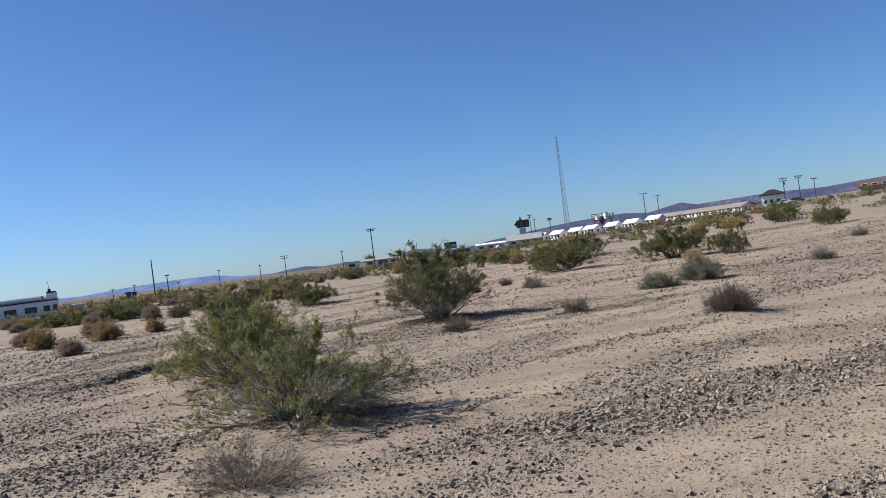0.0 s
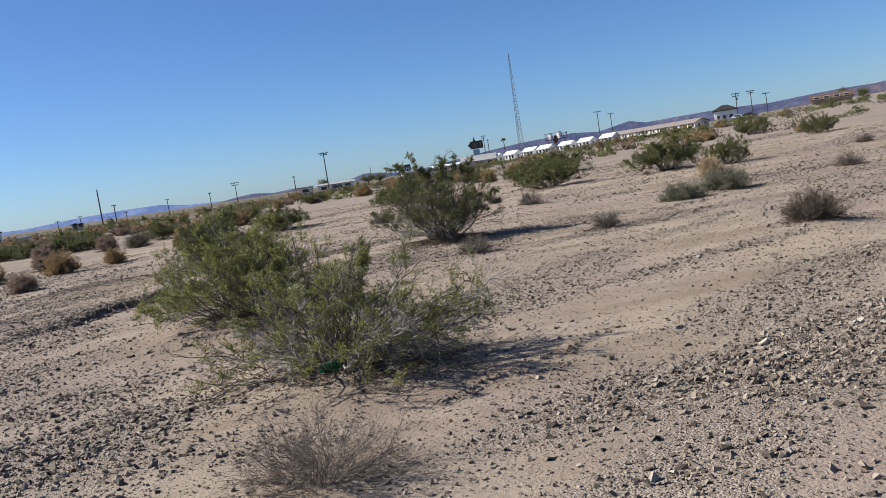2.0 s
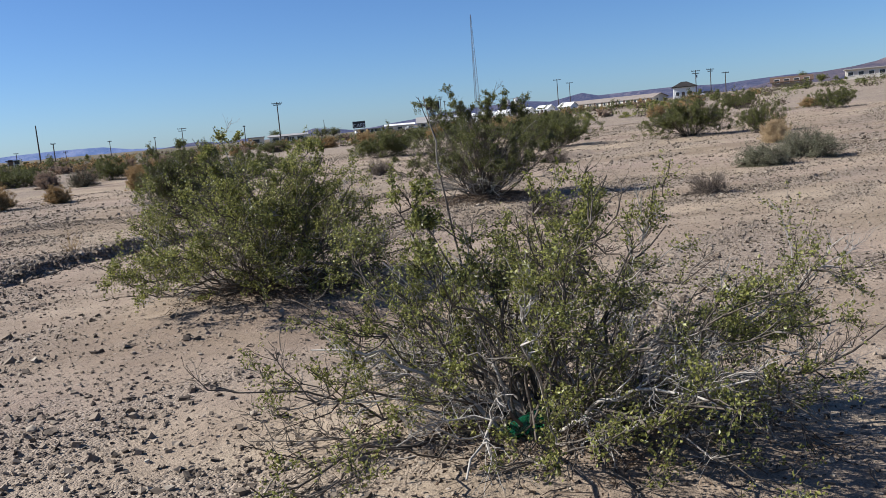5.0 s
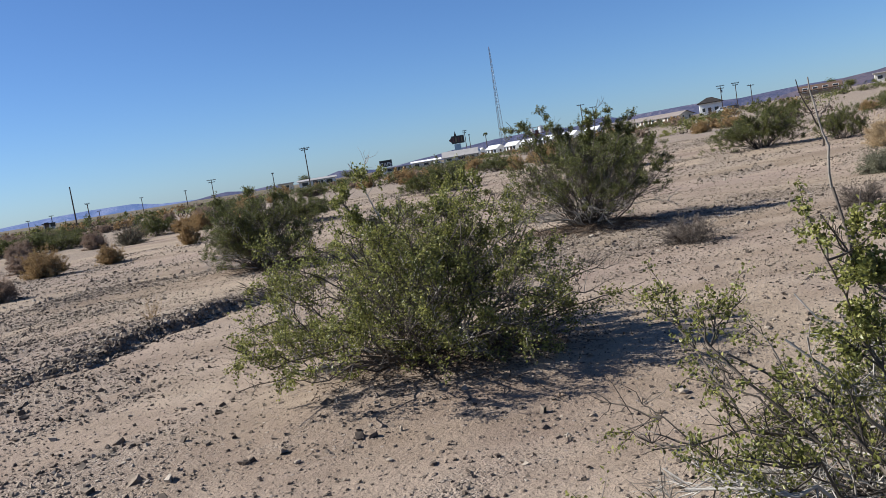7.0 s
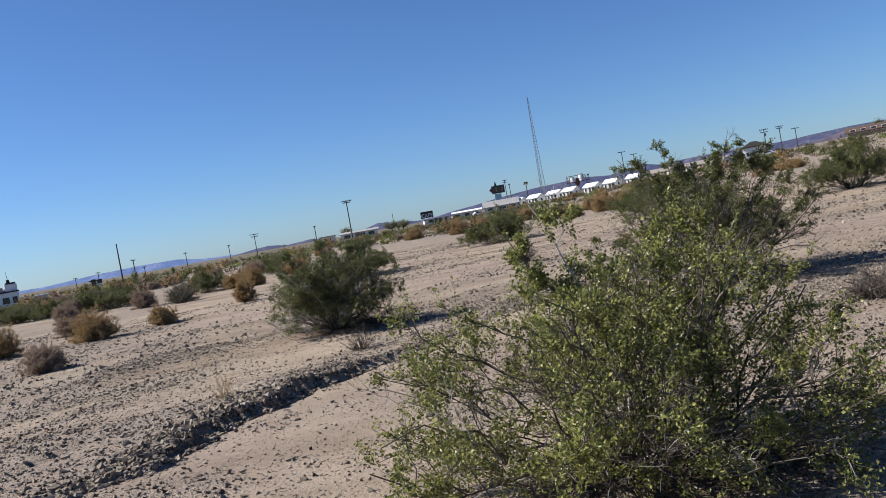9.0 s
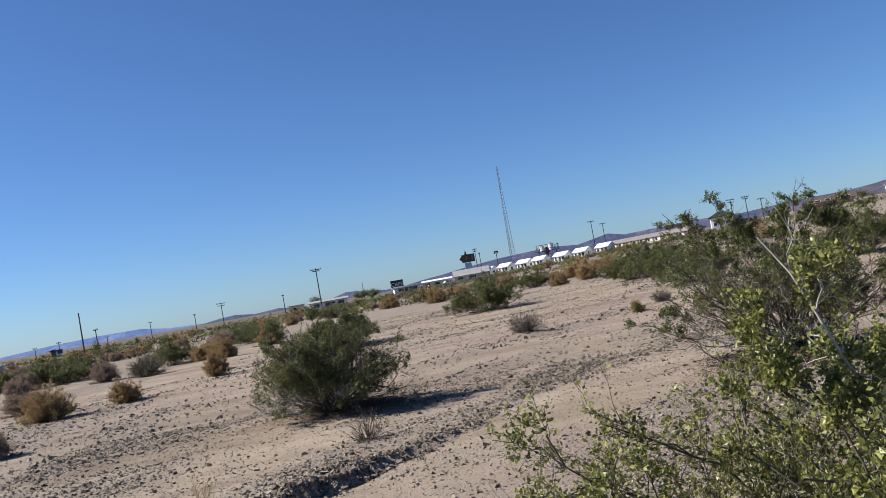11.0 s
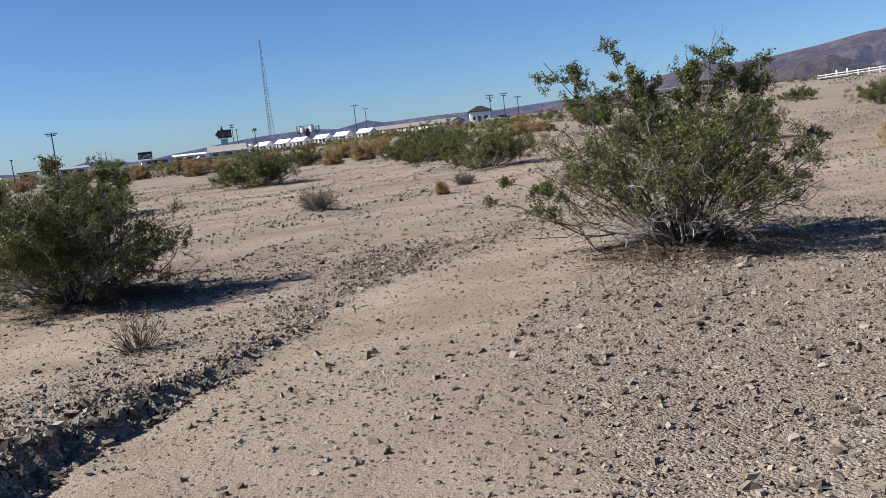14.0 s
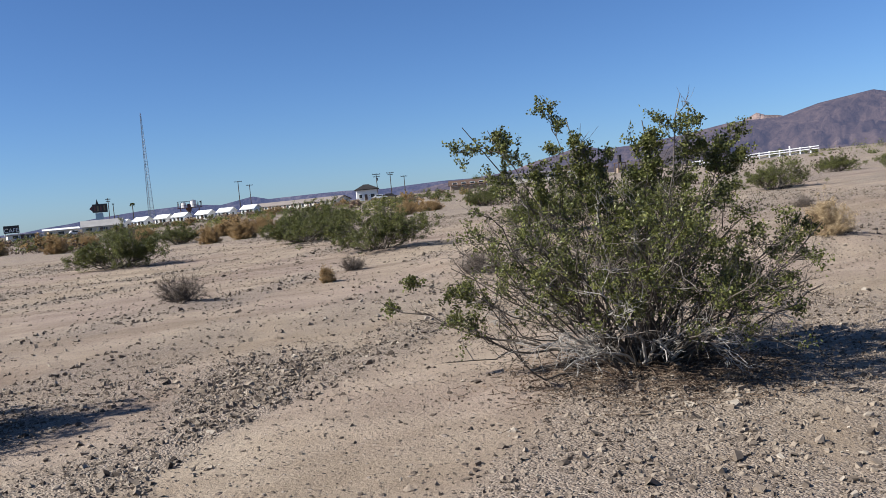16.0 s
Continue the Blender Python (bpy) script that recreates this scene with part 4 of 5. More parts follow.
far_weeds = [twig_shrub("tumbleweed", fx, fy, fw, fh, 151 + i, mat, lab, "tumbleweed", 18, 3, 3, 3.0, 0.7, TUMBLE, False, 0.5, 4, 0.09)
             for i, (fx, fy, fw, fh, mat, lab) in enumerate(((-24.0, 84.0, 1.3, 0.9, GOLD, G_LABEL), (6.0, 86.0, 1.5, 0.9, GOLD, G_LABEL), (-12.0, 90.0, 1.1, 0.7, RUST, R_LABEL)))]
for x, y in far_spots:
    s = rng.uniform(0.9, 1.9)
    copy_thing(far_weeds[rng.choice((0, 1, 2, 2))], pose(x, y, at_ground(x, y) - 0.02, 0, 0, rng.uniform(0, 360)) @ Matrix.Diagonal((s, s, s * rng.uniform(0.6, 0.9), 1)))
twig_shrub("dry_grass_tuft", -5.05, 20.63, 0.85, 0.36, 140, SAGE, "tuft of stiff brown stalks by the eroded bank", "grass", mains=70, subs=1, twigs=1, thick=1.0, tall=True)
twig_shrub("dry_grass_tuft", -6.35, 18.6, 0.5, 0.34, 141, GOLD, "thin straw-coloured grass on the sand", "grass", mains=34, subs=3, twigs=2, thick=0.5, tall=True)


# ---- stones ----
def stone_arrays(pos, size, rng):
    """Angular broken stones: pushed-about boxes, each turned its own way."""
    k = len(pos)
    cube = np.array([[-1, -1, -1], [1, -1, -1], [1, 1, -1], [-1, 1, -1], [-1, -1, 1], [1, -1, 1], [1, 1, 1], [-1, 1, 1]], float) * 0.5
    v = cube[None] * (1 + rng.uniform(-0.6, 0.35, (k, 8, 3)))
    v = v * rng.uniform(0.55, 1.25, (k, 1, 3)) * np.array([1.15, 1.0, 0.72])
    q = unit(rng.normal(0, 1, (k, 4)) * np.array([1.0, 0.28, 0.28, 1.0]))
    w, x, y, z = q.T
    rot = np.stack([np.stack([1 - 2 * (y * y + z * z), 2 * (x * y - z * w), 2 * (x * z + y * w)], -1),
                    np.stack([2 * (x * y + z * w), 1 - 2 * (x * x + z * z), 2 * (y * z - x * w)], -1),
                    np.stack([2 * (x * z - y * w), 2 * (y * z + x * w), 1 - 2 * (x * x + y * y)], -1)], 1)
    v = np.einsum("kij,kvj->kvi", rot, v) * size[:, None, None] + pos[:, None, :]
    f = np.array([[4, 5, 6, 7], [0, 1, 5, 4], [1, 2, 6, 5], [2, 3, 7, 6], [3, 0, 4, 7]])
    return v.reshape(-1, 3), (np.arange(k)[:, None, None] * 8 + f[None]).reshape(-1, 4)


def strew(name, x0, x1, y0, y1, count, low, high, med, spread, seed, label, sand=0.03):
    r = np.random.default_rng(seed)
    x, y = r.uniform(x0, x1, count), r.uniform(y0, y1, count)
    g = gravel(x, y)
    keep = r.uniform(0, 1, count) < np.clip(g * 0.6 + 0.3 * g * g + sand * (0.5 + 1.6 * ease(0.42, 0.62, fbm(x * 0.8 + 30, y * 0.8, 3))), 0, 1)
    x, y, g = x[keep], y[keep], g[keep]
    size = np.clip(np.exp(r.normal(math.log(med), spread, len(x))) * (0.7 + 0.5 * g), low, high)
    z = ground_z(x, y) + size * 0.12
    v, f = stone_arrays(np.stack([x, y, z], -1), size, r)
    return tagged(attach(name, raw_mesh(name, v, f, STONE)), label, "gravel", kind="stuff")


strew("gravel", -9.5, 5.5, 4.0, 12.5, 165000, 0.005, 0.048, 0.0125, 0.55, 201, "loose dark angular gravel on the sand", 0.16)
strew("gravel", -9.5, 4.5, 12.5, 25.0, 215000, 0.006, 0.045, 0.0118, 0.55, 202, "loose dark angular gravel on the sand", 0.12)
strew("gravel", 4.5, 16, 6, 26, 74000, 0.009, 0.055, 0.018, 0.5, 203, "loose grey gravel streaks on the sand", 0.14)
strew("gravel", -22, -9.5, 12, 36, 50000, 0.012, 0.06, 0.021, 0.5, 204, "loose grey gravel on the flat", 0.14)
strew("gravel", -9.5, 22, 25, 55, 135000, 0.012, 0.07, 0.023, 0.5, 205, "loose grey gravel on the plain", 0.12)


def bank_rubble():
    """Lumps of crusted earth and stone along the eroded lip."""
    r = np.random.default_rng(77)
    n = 17000
    y = r.uniform(14.0, 23.8, n)
    x = np.interp(y, BANK_Y, BANK_X) - np.abs(r.normal(0, 0.3, n)) * (0.5 + fbm(y * 1.7, y * 0 + 21, 3)) + 0.3 * (fbm(y * 1.9, y * 0 + 3.0, 3) - 0.5) + 0.08
    keep = r.uniform(0, 1, n) < np.maximum(ease(0.3, 0.6, fbm(y * 1.3, y * 0 + 44, 2)), 0.85 * (1 - ease(19.0, 20.0, y))) * (1 - 0.85 * ease(19.4, 21.0, y)) * ease(15.0, 17.0, y)
    x, y = x[keep], y[keep]
    size = np.clip(np.exp(r.normal(math.log(0.021), 0.55, len(x))), 0.008, 0.052) * (1 - 0.3 * ease(18.5, 20, y))
    z = ground_z(x, y) + size * 0.1
    v, f = stone_arrays(np.stack([x, y, z], -1), size, r)
    tagged(attach("bank_rubble", raw_mesh("bank_rubble", v, f, STONE)), "dark crusted rubble along the eroded bank", "rubble", kind="stuff")


bank_rubble()


def crack_crumbs(x0, y0, x1, y1, n, seed):
    """Clods broken off along a small step in the crust."""
    r = np.random.default_rng(seed)
    a = r.uniform(0.05, 0.98, n)
    le = math.hypot(x1 - x0, y1 - y0)
    off = -0.22 * (fbm(a * le * 1.4 + x0, a * 0 + 2, 3) - 0.5) + r.normal(0, 0.028, n)
    x, y = x0 + a * (x1 - x0) + off * (y1 - y0) / le, y0 + a * (y1 - y0) - off * (x1 - x0) / le
    size = np.clip(np.exp(r.normal(math.log(0.014), 0.5, n)), 0.006, 0.045)
    v, f = stone_arrays(np.stack([x, y, ground_z(x, y) + size * 0.15], -1), size, r)
    tagged(attach("crust_crumbs", raw_mesh("crust_crumbs", v, f, STONE)), "broken crumbs of dark crust along a small crack", "rubble", kind="stuff")


crack_crumbs(-1.1, 8.4, 0.75, 10.25, 190, 401)


def litter(x, y, w, n, seed, shift=0.25):
    """Fallen twigs and dead leaves that darken the ground under a bush."""
    r = np.random.default_rng(seed)
    px, py = x + shift + r.normal(0, 0.36 * w, n), y + r.normal(0, 0.3 * w, n)
    start = np.stack([px, py, ground_z(px, py) + 0.008], -1)
    a = r.uniform(0, 2 * np.pi, n)
    way = np.stack([np.cos(a), np.sin(a), r.uniform(-0.02, 0.12, n)], -1)
    sticks = bend(start, way, r.uniform(0.04, 0.22, n), 4, r, 0.0, 0.12)
    v, q = tube_arrays(sticks, np.tile(np.linspace(0.003, 0.0015, 4), (n, 1)), 3)
    pos = np.repeat(start, 5, axis=0) + r.normal(0, 0.06, (n * 5, 3)) * np.array([1, 1, 0])
    pos[:, 2] = ground_z(pos[:, 0], pos[:, 1]) + 0.004
    lv, lq = leaf_arrays(pos, 0.018, r)
    v, q = join_arrays([(v, q), (lv, lq)])
    tagged(attach("leaf_litter", raw_mesh("leaf_litter", v, q, LITTER)), "dark fallen twigs and dead leaves under the bush", "litter", kind="stuff")


litter(-1.75, 9.95, 1.2, 800, 301)
litter(-3.3, 13.85, 1.1, 1300, 302)
litter(-0.35, 20.75, 1.25, 1500, 303, 0.05)
litter(-5.55, 23.3, 1.0, 1200, 304)


def rock_mesh(seed):
    r = random.Random(seed)
    bm = bmesh.new()
    bmesh.ops.create_icosphere(bm, subdivisions=1, radius=0.5)
    for v in bm.verts:
        v.co *= r.uniform(0.72, 1.12)
        v.co.z *= 0.7
    bmesh.ops.bevel(bm, geom=bm.edges[:], offset=0.03, segments=1, affect="EDGES")
    me = bpy.data.meshes.new("stone")
    bm.to_mesh(me)
    bm.free()
    me.materials.append(STONE)
    return me


rocks = [rock_mesh(i) for i in range(6)]
rr = random.Random(9)
made = 0
while made < 170:
    x, y = rr.uniform(-6.5, 3.2), rr.uniform(6.2, 22.5)
    g = float(gravel(np.array([x]), np.array([y]))[0])
    if rr.random() > 0.2 + g:
        continue
    s = rr.uniform(0.026, 0.046) * (1.5 if rr.random() < 0.1 else 1)
    ob = new("stone", rocks[made % 6])
    ob.matrix_basis = pose(x, y, at_ground(x, y) + 0.18 * s, rr.uniform(-20, 20), rr.uniform(-20, 20), rr.uniform(0, 360)) @ Matrix.Diagonal((s * rr.uniform(0.8, 1.4), s, s * rr.uniform(0.7, 1.1), 1))
    tagged(ob, "small dark angular stone lying on the sand", "stone", "stones on the desert floor")
    made += 1


# ---- litter under the sparse bush ----
def bottle(x, y):
    profile = ((0.0, 0.0), (0.036, 0.0), (0.038, 0.012), (0.038, 0.17), (0.03, 0.205), (0.015, 0.235), (0.0135, 0.29), (0.016, 0.293), (0.016, 0.305), (0.011, 0.305))
    bm = bmesh.new()
    rings = [[bm.verts.new((r * math.cos(a), r * math.sin(a), z)) for a in [i * math.pi / 8 for i in range(16)]] for r, z in profile[1:]]
    for lo, hi in zip(rings, rings[1:]):
        for i in range(16):
            bm.faces.new((lo[i], lo[(i + 1) % 16], hi[(i + 1) % 16], hi[i])).smooth = True
    bm.faces.new(rings[0][::-1])
    ob = thing("glass_bottle", x, y, at_ground(x, y) + 0.038, "discarded green glass bottle under the bush", "bottle")
    body = part("body", bm, BOTTLE, ob)
    body.matrix_basis = pose(0, 0, 0, 0, 84, 35)
    return ob


bottle(-1.95, 9.75)


# ---- town ----
def pole(x, y, top, arms=(), label="", r=0.16, lean=0.0, cans=0):
    z = at_ground(x, y) - 0.3
    ob = thing("utility_pole", x, y, z, label or "weathered wooden utility pole with crossarm", "utility pole", "utility poles across the plain")
    h = top - z
    part("post", rod((0, 0, 0), (0, 0, h), r, r * 0.72, 8), WOOD_POLE, ob)
    for drop, half in arms:
        arm = part("crossarm", box((-half, -0.07, h - drop - 0.09), (half, 0.07, h - drop + 0.09), 0.02), WOOD_POLE, ob)
        for i in (-0.92, -0.5, 0.5, 0.92):
            part("insulator", rod((i * half, 0, h - drop + 0.09), (i * half, 0, h - drop + 0.32), 0.06, 0.04, 6), DARK_GLASS, arm)
    for i in range(cans):
        part("transformer", rod((0.32, 0, h - 2.4 - i * 1.2), (0.32, 0, h - 1.5 - i * 1.2), 0.24, 0.24, 8), STEEL, ob)
    return ob


pole(-19.1, 233.2, 10.3, ((0.35, 1.35), (0.75, 0.9)), "tall wooden utility pole with two crossarms")
pole(-60.4, 329.5, 7.9, ((0.3, 1.6), (1.1, 1.3)))
pole(-63.8, 190.7, 8.0, (), "bare leaning wooden pole")
pole(-76.6, 240.1, 5.0, ((0.2, 0.6),))
pole(-96.1, 369.8, 6.2, ((0.4, 0.8),))
pole(-73.2, 344.3, 5.7, ((0.3, 0.5),))
pole(-35.3, 300.0, 6.3, ((0.3, 0.4),))
pole(-118.0, 330.0, 4.2, ((0.3, 0.8),))
pole(-132.0, 345.0, 3.7, ((0.3, 0.8),))
pole(-108.0, 352.0, 3.4, ((0.3, 0.8),))
pole(70.2, 303.6, 12.8, ((0.25, 1.3),), "tall wooden utility pole by the cottages")
pole(84.2, 341.4, 12.7, ((0.25, 1.3),))
pole(109.8, 280.8, 11.1, ((0.3, 1.4), (1.1, 1.2)), "wooden utility pole carrying transformers", cans=1)
pole(114.0, 279.1, 11.2, ((0.3, 1.3), (0.9, 0.9)))
pole(118.1, 277.3, 9.7, ((0.3, 1.2),))
pole(34.9, 350.0, 11.9, ((0.4, 0.9), (1.2, 0.7)))
pole(36.6, 351.0, 10.0, ((0.4, 0.4),))
pole(-9.0, 280.0, 5.6, (), "slim bare pole behind the houses", 0.1)


def mast(x, y, top):
    """A lattice radio mast, wide below and narrow above."""
    z = at_ground(x, y) - 0.3
    ob = thing("radio_mast", x, y, z, "tall slender steel lattice radio mast", "mast")
    h = top - z
    legs = [(math.cos(a), math.sin(a)) for a in (radians(90), radians(210), radians(330))]
    wide = lambda t: 1.35 * (1 - t) + 0.22 * t
    for lx, ly in legs:
        part("leg", rod((lx * wide(0), ly * wide(0), 0), (lx * wide(1), ly * wide(1), h), 0.1, 0.06, 5), STEEL, ob)
    steps = 34
    for i in range(3):
        a, b = legs[i], legs[(i + 1) % 3]
        bm = bmesh.new()
        for k in range(steps):
            t0, t1 = k / steps, (k + 1) / steps
            p = (a[0] * wide(t0), a[1] * wide(t0), h * t0)
            q = (b[0] * wide(t1), b[1] * wide(t1), h * t1)
            s = (b[0] * wide(t0), b[1] * wide(t0), h * t0)
            add_rod(bm, p, q, 0.035, None, 4)
            add_rod(bm, p, s, 0.035, None, 4)
        part("lattice_bracing", bm, STEEL, ob)
    part("beacon", rod((0, 0, h), (0, 0, h + 0.9), 0.16, 0.1, 8), SIGN_RED, ob)
    return ob


mast(51.0, 361.0, 42.3)


def gable_roof(w, d, z0, rise, over, thick=0.14):
    """Two pitched slabs with the ridge along x."""
    bm = bmesh.new()
    xs, prof = (-w / 2 - over, w / 2 + over), [(-d / 2 - over, z0 - over * rise / (d / 2)), (0, z0 + rise), (d / 2 + over, z0 - over * rise / (d / 2))]
    out = [[bm.verts.new((x, y, z)) for y, z in prof] for x in xs]
    top = [[bm.verts.new((x, y, z + thick)) for y, z in prof] for x in xs]
    for i in range(2):
        bm.faces.new((top[0][i], top[1][i], top[1][i + 1], top[0][i + 1]))
        bm.faces.new((out[0][i], out[0][i + 1], out[1][i + 1], out[1][i]))
        for s in (0, 1):
            bm.faces.new((out[s][i], top[s][i], top[s][i + 1], out[s][i + 1]))
    for i in (0, 2):
        bm.faces.new((out[0][i], out[1][i], top[1][i], top[0][i]))
    bmesh.ops.recalc_face_normals(bm, faces=bm.faces)
    return bm


def gable_walls(w, d, h, rise):
    bm = bmesh.new()
    prof = [(-d / 2, 0), (d / 2, 0), (d / 2, h), (0, h + rise), (-d / 2, h)]
    a = [bm.verts.new((-w / 2, y, z)) for y, z in prof]
    b = [bm.verts.new((w / 2, y, z)) for y, z in prof]
    bm.faces.new(a[::-1])
    bm.faces.new(b)
    for i in range(5):
        bm.faces.new((a[i], a[(i + 1) % 5], b[(i + 1) % 5], b[i]))
    bmesh.ops.recalc_face_normals(bm, faces=bm.faces)
    return bm


def window(parent, cx, y, z0, w, h, frame=WHITE):
    """A window in a wall that faces -y: pane set back inside a raised frame."""
    win = part("window", box((cx - w / 2, y - 0.03, z0), (cx + w / 2, y + 0.05, z0 + h)), DARK_GLASS, parent)
    bm = bmesh.new()
    for lo, hi in (((cx - w / 2 - 0.08, y - 0.07, z0 - 0.08), (cx - w / 2, y + 0.02, z0 + h + 0.08)), ((cx + w / 2, y - 0.07, z0 - 0.08), (cx + w / 2 + 0.08, y + 0.02, z0 + h + 0.08)),
                   ((cx - w / 2, y - 0.07, z0 + h), (cx + w / 2, y + 0.02, z0 + h + 0.08)), ((cx - w / 2, y - 0.11, z0 - 0.08), (cx + w / 2, y + 0.02, z0))):
        add_box(bm, lo, hi)
    part("frame", bm, frame, win)
    return win


def door(parent, cx, y, w=0.9, h=2.05):
    d = part("door", box((cx - w / 2, y - 0.05, 0.05), (cx + w / 2, y + 0.04, 0.05 + h)), DOOR_PAINT, parent)
    part("handle", rod((cx + w * 0.35, y - 0.05, 1.05), (cx + w * 0.35, y - 0.12, 1.05), 0.04, 0.03, 6), STEEL, d)
    return d


def cottage(x, y, turn):
    ob = thing("cottage", x, y, at_ground(x, y) - 0.1, "small white motel cottage with a white gable roof", "cottage", "row of motel cottages", turn)
    part("wall", gable_walls(4.6, 4.4, 2.5, 1.05), WHITE, ob)
    part("roof", gable_roof(4.6, 4.4, 2.5, 1.05, 0.4), WHITE_ROOF, ob)
    door(ob, 0.1, -2.2)
    window(ob, -1.4, -2.2, 0.9, 0.9, 1.1)
    window(ob, 1.45, -2.2, 0.9, 0.9, 1.1)
    side = part("side_window", box((2.28, -0.5, 1.0), (2.33, 0.5, 2.0)), DARK_GLASS, ob)
    part("frame", box((2.28, -0.62, 0.88), (2.38, 0.62, 0.98)), WHITE, side)
    part("porch_post", rod((-0.7, -2.8, 0), (-0.7, -2.8, 2.2), 0.07), WHITE, ob)
    part("porch_post", rod((1.0, -2.8, 0), (1.0, -2.8, 2.2), 0.07), WHITE, ob)
    part("porch_roof", box((-0.9, -3.0, 2.2), (1.2, -2.18, 2.3)), WHITE_ROOF, ob)
    return ob


for x, y in ((36.6, 331.5), (42.4, 325.5), (48.6, 320.5), (53.2, 314.5), (59.6, 308.0), (65.2, 302.0), (71.4, 295.5)):
    cottage(x, y, -46)


def long_block(name, x, y, turn, w, d, h, wall, roof, label, doors=0, windows=0, rise=0.0, base=0.0):
    ob = thing(name, x, y, at_ground(x, y) - 0.15 + base, label, "building", "", turn)
    if rise:
        part("wall", gable_walls(w, d, h, rise), wall, ob)
        part("roof", gable_roof(w, d, h, rise, 0.5), roof, ob)
    else:
        part("wall", box((-w / 2, -d / 2, 0), (w / 2, d / 2, h)), wall, ob)
        part("roof", box((-w / 2 - 0.35, -d / 2 - 0.6, h), (w / 2 + 0.35, d / 2 + 0.35, h + 0.25), 0.03), roof, ob)
    for i in range(doors):
        cx = -w / 2 + (i + 0.5) * w / doors
        door(ob, cx - 0.5, -d / 2, 1.1, 2.1)
        window(ob, cx + 1.0, -d / 2, 0.9, 1.2, 1.0)
    if rise:
        for cy in (-d * 0.22, d * 0.22):
            part("end_window", box((w / 2 - 0.02, cy - 0.35, 0.9), (w / 2 + 0.04, cy + 0.35, 2.0)), DARK_GLASS, ob)
    for i in range(windows):
        window(ob, -w / 2 + (i + 0.5) * w / windows, -d / 2, 1.0, min(1.8, 0.5 * w / windows), 0.9)
    return ob


long_block("motel_block", 91.0, 309.0, -68, 48, 6, 2.3, CREAM, DUSTY_ROOF, "long low motel block with many dark doors", 12, 0, 1.1)
long_block("roadside_garage", 30.0, 331.0, -6, 12.5, 9, 2.4, CREAM, GREY_ROOF, "grey-roofed roadside station building", 1, 3, 1.9)
long_block("long_shed", 17.3, 333.5, -4, 10.5, 7, 2.4, CREAM, WHITE_ROOF, "long pale shed beside the road", 0, 3, 0.5)
long_block("cafe_building", 5.0, 306.0, 4, 9.0, 6, 2.0, WHITE, GREY_ROOF, "low white roadside cafe", 1, 2)
long_block("bungalow", -17.9, 244.0, 3, 9.6, 6, 2.2, WHITE, GREY_ROOF, "low white bungalow beyond the brush", 1, 3, 0.4)
long_block("garden_shed", -27.0, 251.5, 3, 4.0, 4, 2.3, CREAM, GREY_ROOF, "small pale shed beside the bungalow", 0, 1)


def hip_house(x, y):
    """A square white house under a dark four-sided roof with wide eaves."""
    ob = thing("hip_house", x, y, at_ground(x, y) - 0.15, "white square house under a dark hipped roof", "house", "", -20)
    part("wall", box((-3.3, -2.9, 0), (3.3, 2.9, 3.5)), WHITE, ob)
    bm = bmesh.new()
    eave = [bm.verts.new(p) for p in ((-3.9, -3.5, 3.5), (3.9, -3.5, 3.5), (3.9, 3.5, 3.5), (-3.9, 3.5, 3.5))]
    lip = [bm.verts.new((v.co.x, v.co.y, 3.75)) for v in eave]
    peak = [bm.verts.new((-0.8, 0, 5.3)), bm.verts.new((0.8, 0, 5.3))]
    bm.faces.new(eave[::-1])
    for i in range(4):
        bm.faces.new((eave[i], eave[(i + 1) % 4], lip[(i + 1) % 4], lip[i]))
    bm.faces.new((lip[0], lip[1], peak[1], peak[0]))
    bm.faces.new((lip[1], lip[2], peak[1]))
    bm.faces.new((lip[2], lip[3], peak[0], peak[1]))
    bm.faces.new((lip[3], lip[0], peak[0]))
    part("roof", bm, DARK_ROOF, ob)
    door(ob, -0.4, -2.9)
    window(ob, 1.7, -2.9, 1.0, 1.2, 1.1)
    window(ob, -2.1, -2.9, 1.0, 0.9, 1.1)
    return ob


hip_house(104.3, 277.0)
long_block("ranch_house", 113.0, 226.0, -27, 9.5, 6, 1.35, TAN, BROWN_ROOF, "low brown ranch house with wide eaves", 0, 4, 1.1, 0.2)
long_block("white_hall", 137.3, 229.9, -30, 12.5, 8, 2.5, CREAM, GREY_ROOF, "long pale hall with a flat roof", 0, 5, 0.0, 0.15)
long_block("school_block", 150.7, 226.8, -34, 8.2, 7, 3.4, TAN, BROWN_ROOF, "square tan building beside the white hall", 0, 2, 0.0, 0.25)
long_block("brown_annexe", 157.0, 224.6, -36, 4.4, 6, 2.2, TAN, BROWN_ROOF, "small brown annexe beside the hall", 1, 0, 0.0, 0.15)
long_block("water_tank_shed", -89.5, 247.0, 18, 2.6, 3, 1.7, WHITE, DARK_ROOF, "small dark-roofed shed on the plain", 1, 0)


def chimney(x, y):
    z = at_ground(x, y)
    ob = thing("chimney_stack", x, y, z - 0.2, "dark square stack on a raised steel deck", "chimney")
    part("stack", box((-0.6, -0.6, 4.95), (0.6, 0.6, 8.1), 0.05), DARK_ROOF, ob)
    part("cap", box((-0.75, -0.75, 8.1), (0.75, 0.75, 8.35)), DARK_ROOF, ob)
    part("deck", box((-2.3, -1.6, 4.6), (2.3, 1.6, 4.95)), BROWN_ROOF, ob)
    for lx in (-2.0, 2.0):
        for ly in (-1.3, 1.3):
            part("leg", rod((lx, ly, 0), (lx, ly, 4.6), 0.18, 0.18, 6), BROWN_ROOF, ob)
    part("hut", box((-1.5, -1.0, 0), (1.0, 1.0, 2.6), 0.04), TAN, ob)


chimney(250.0, 330.0)


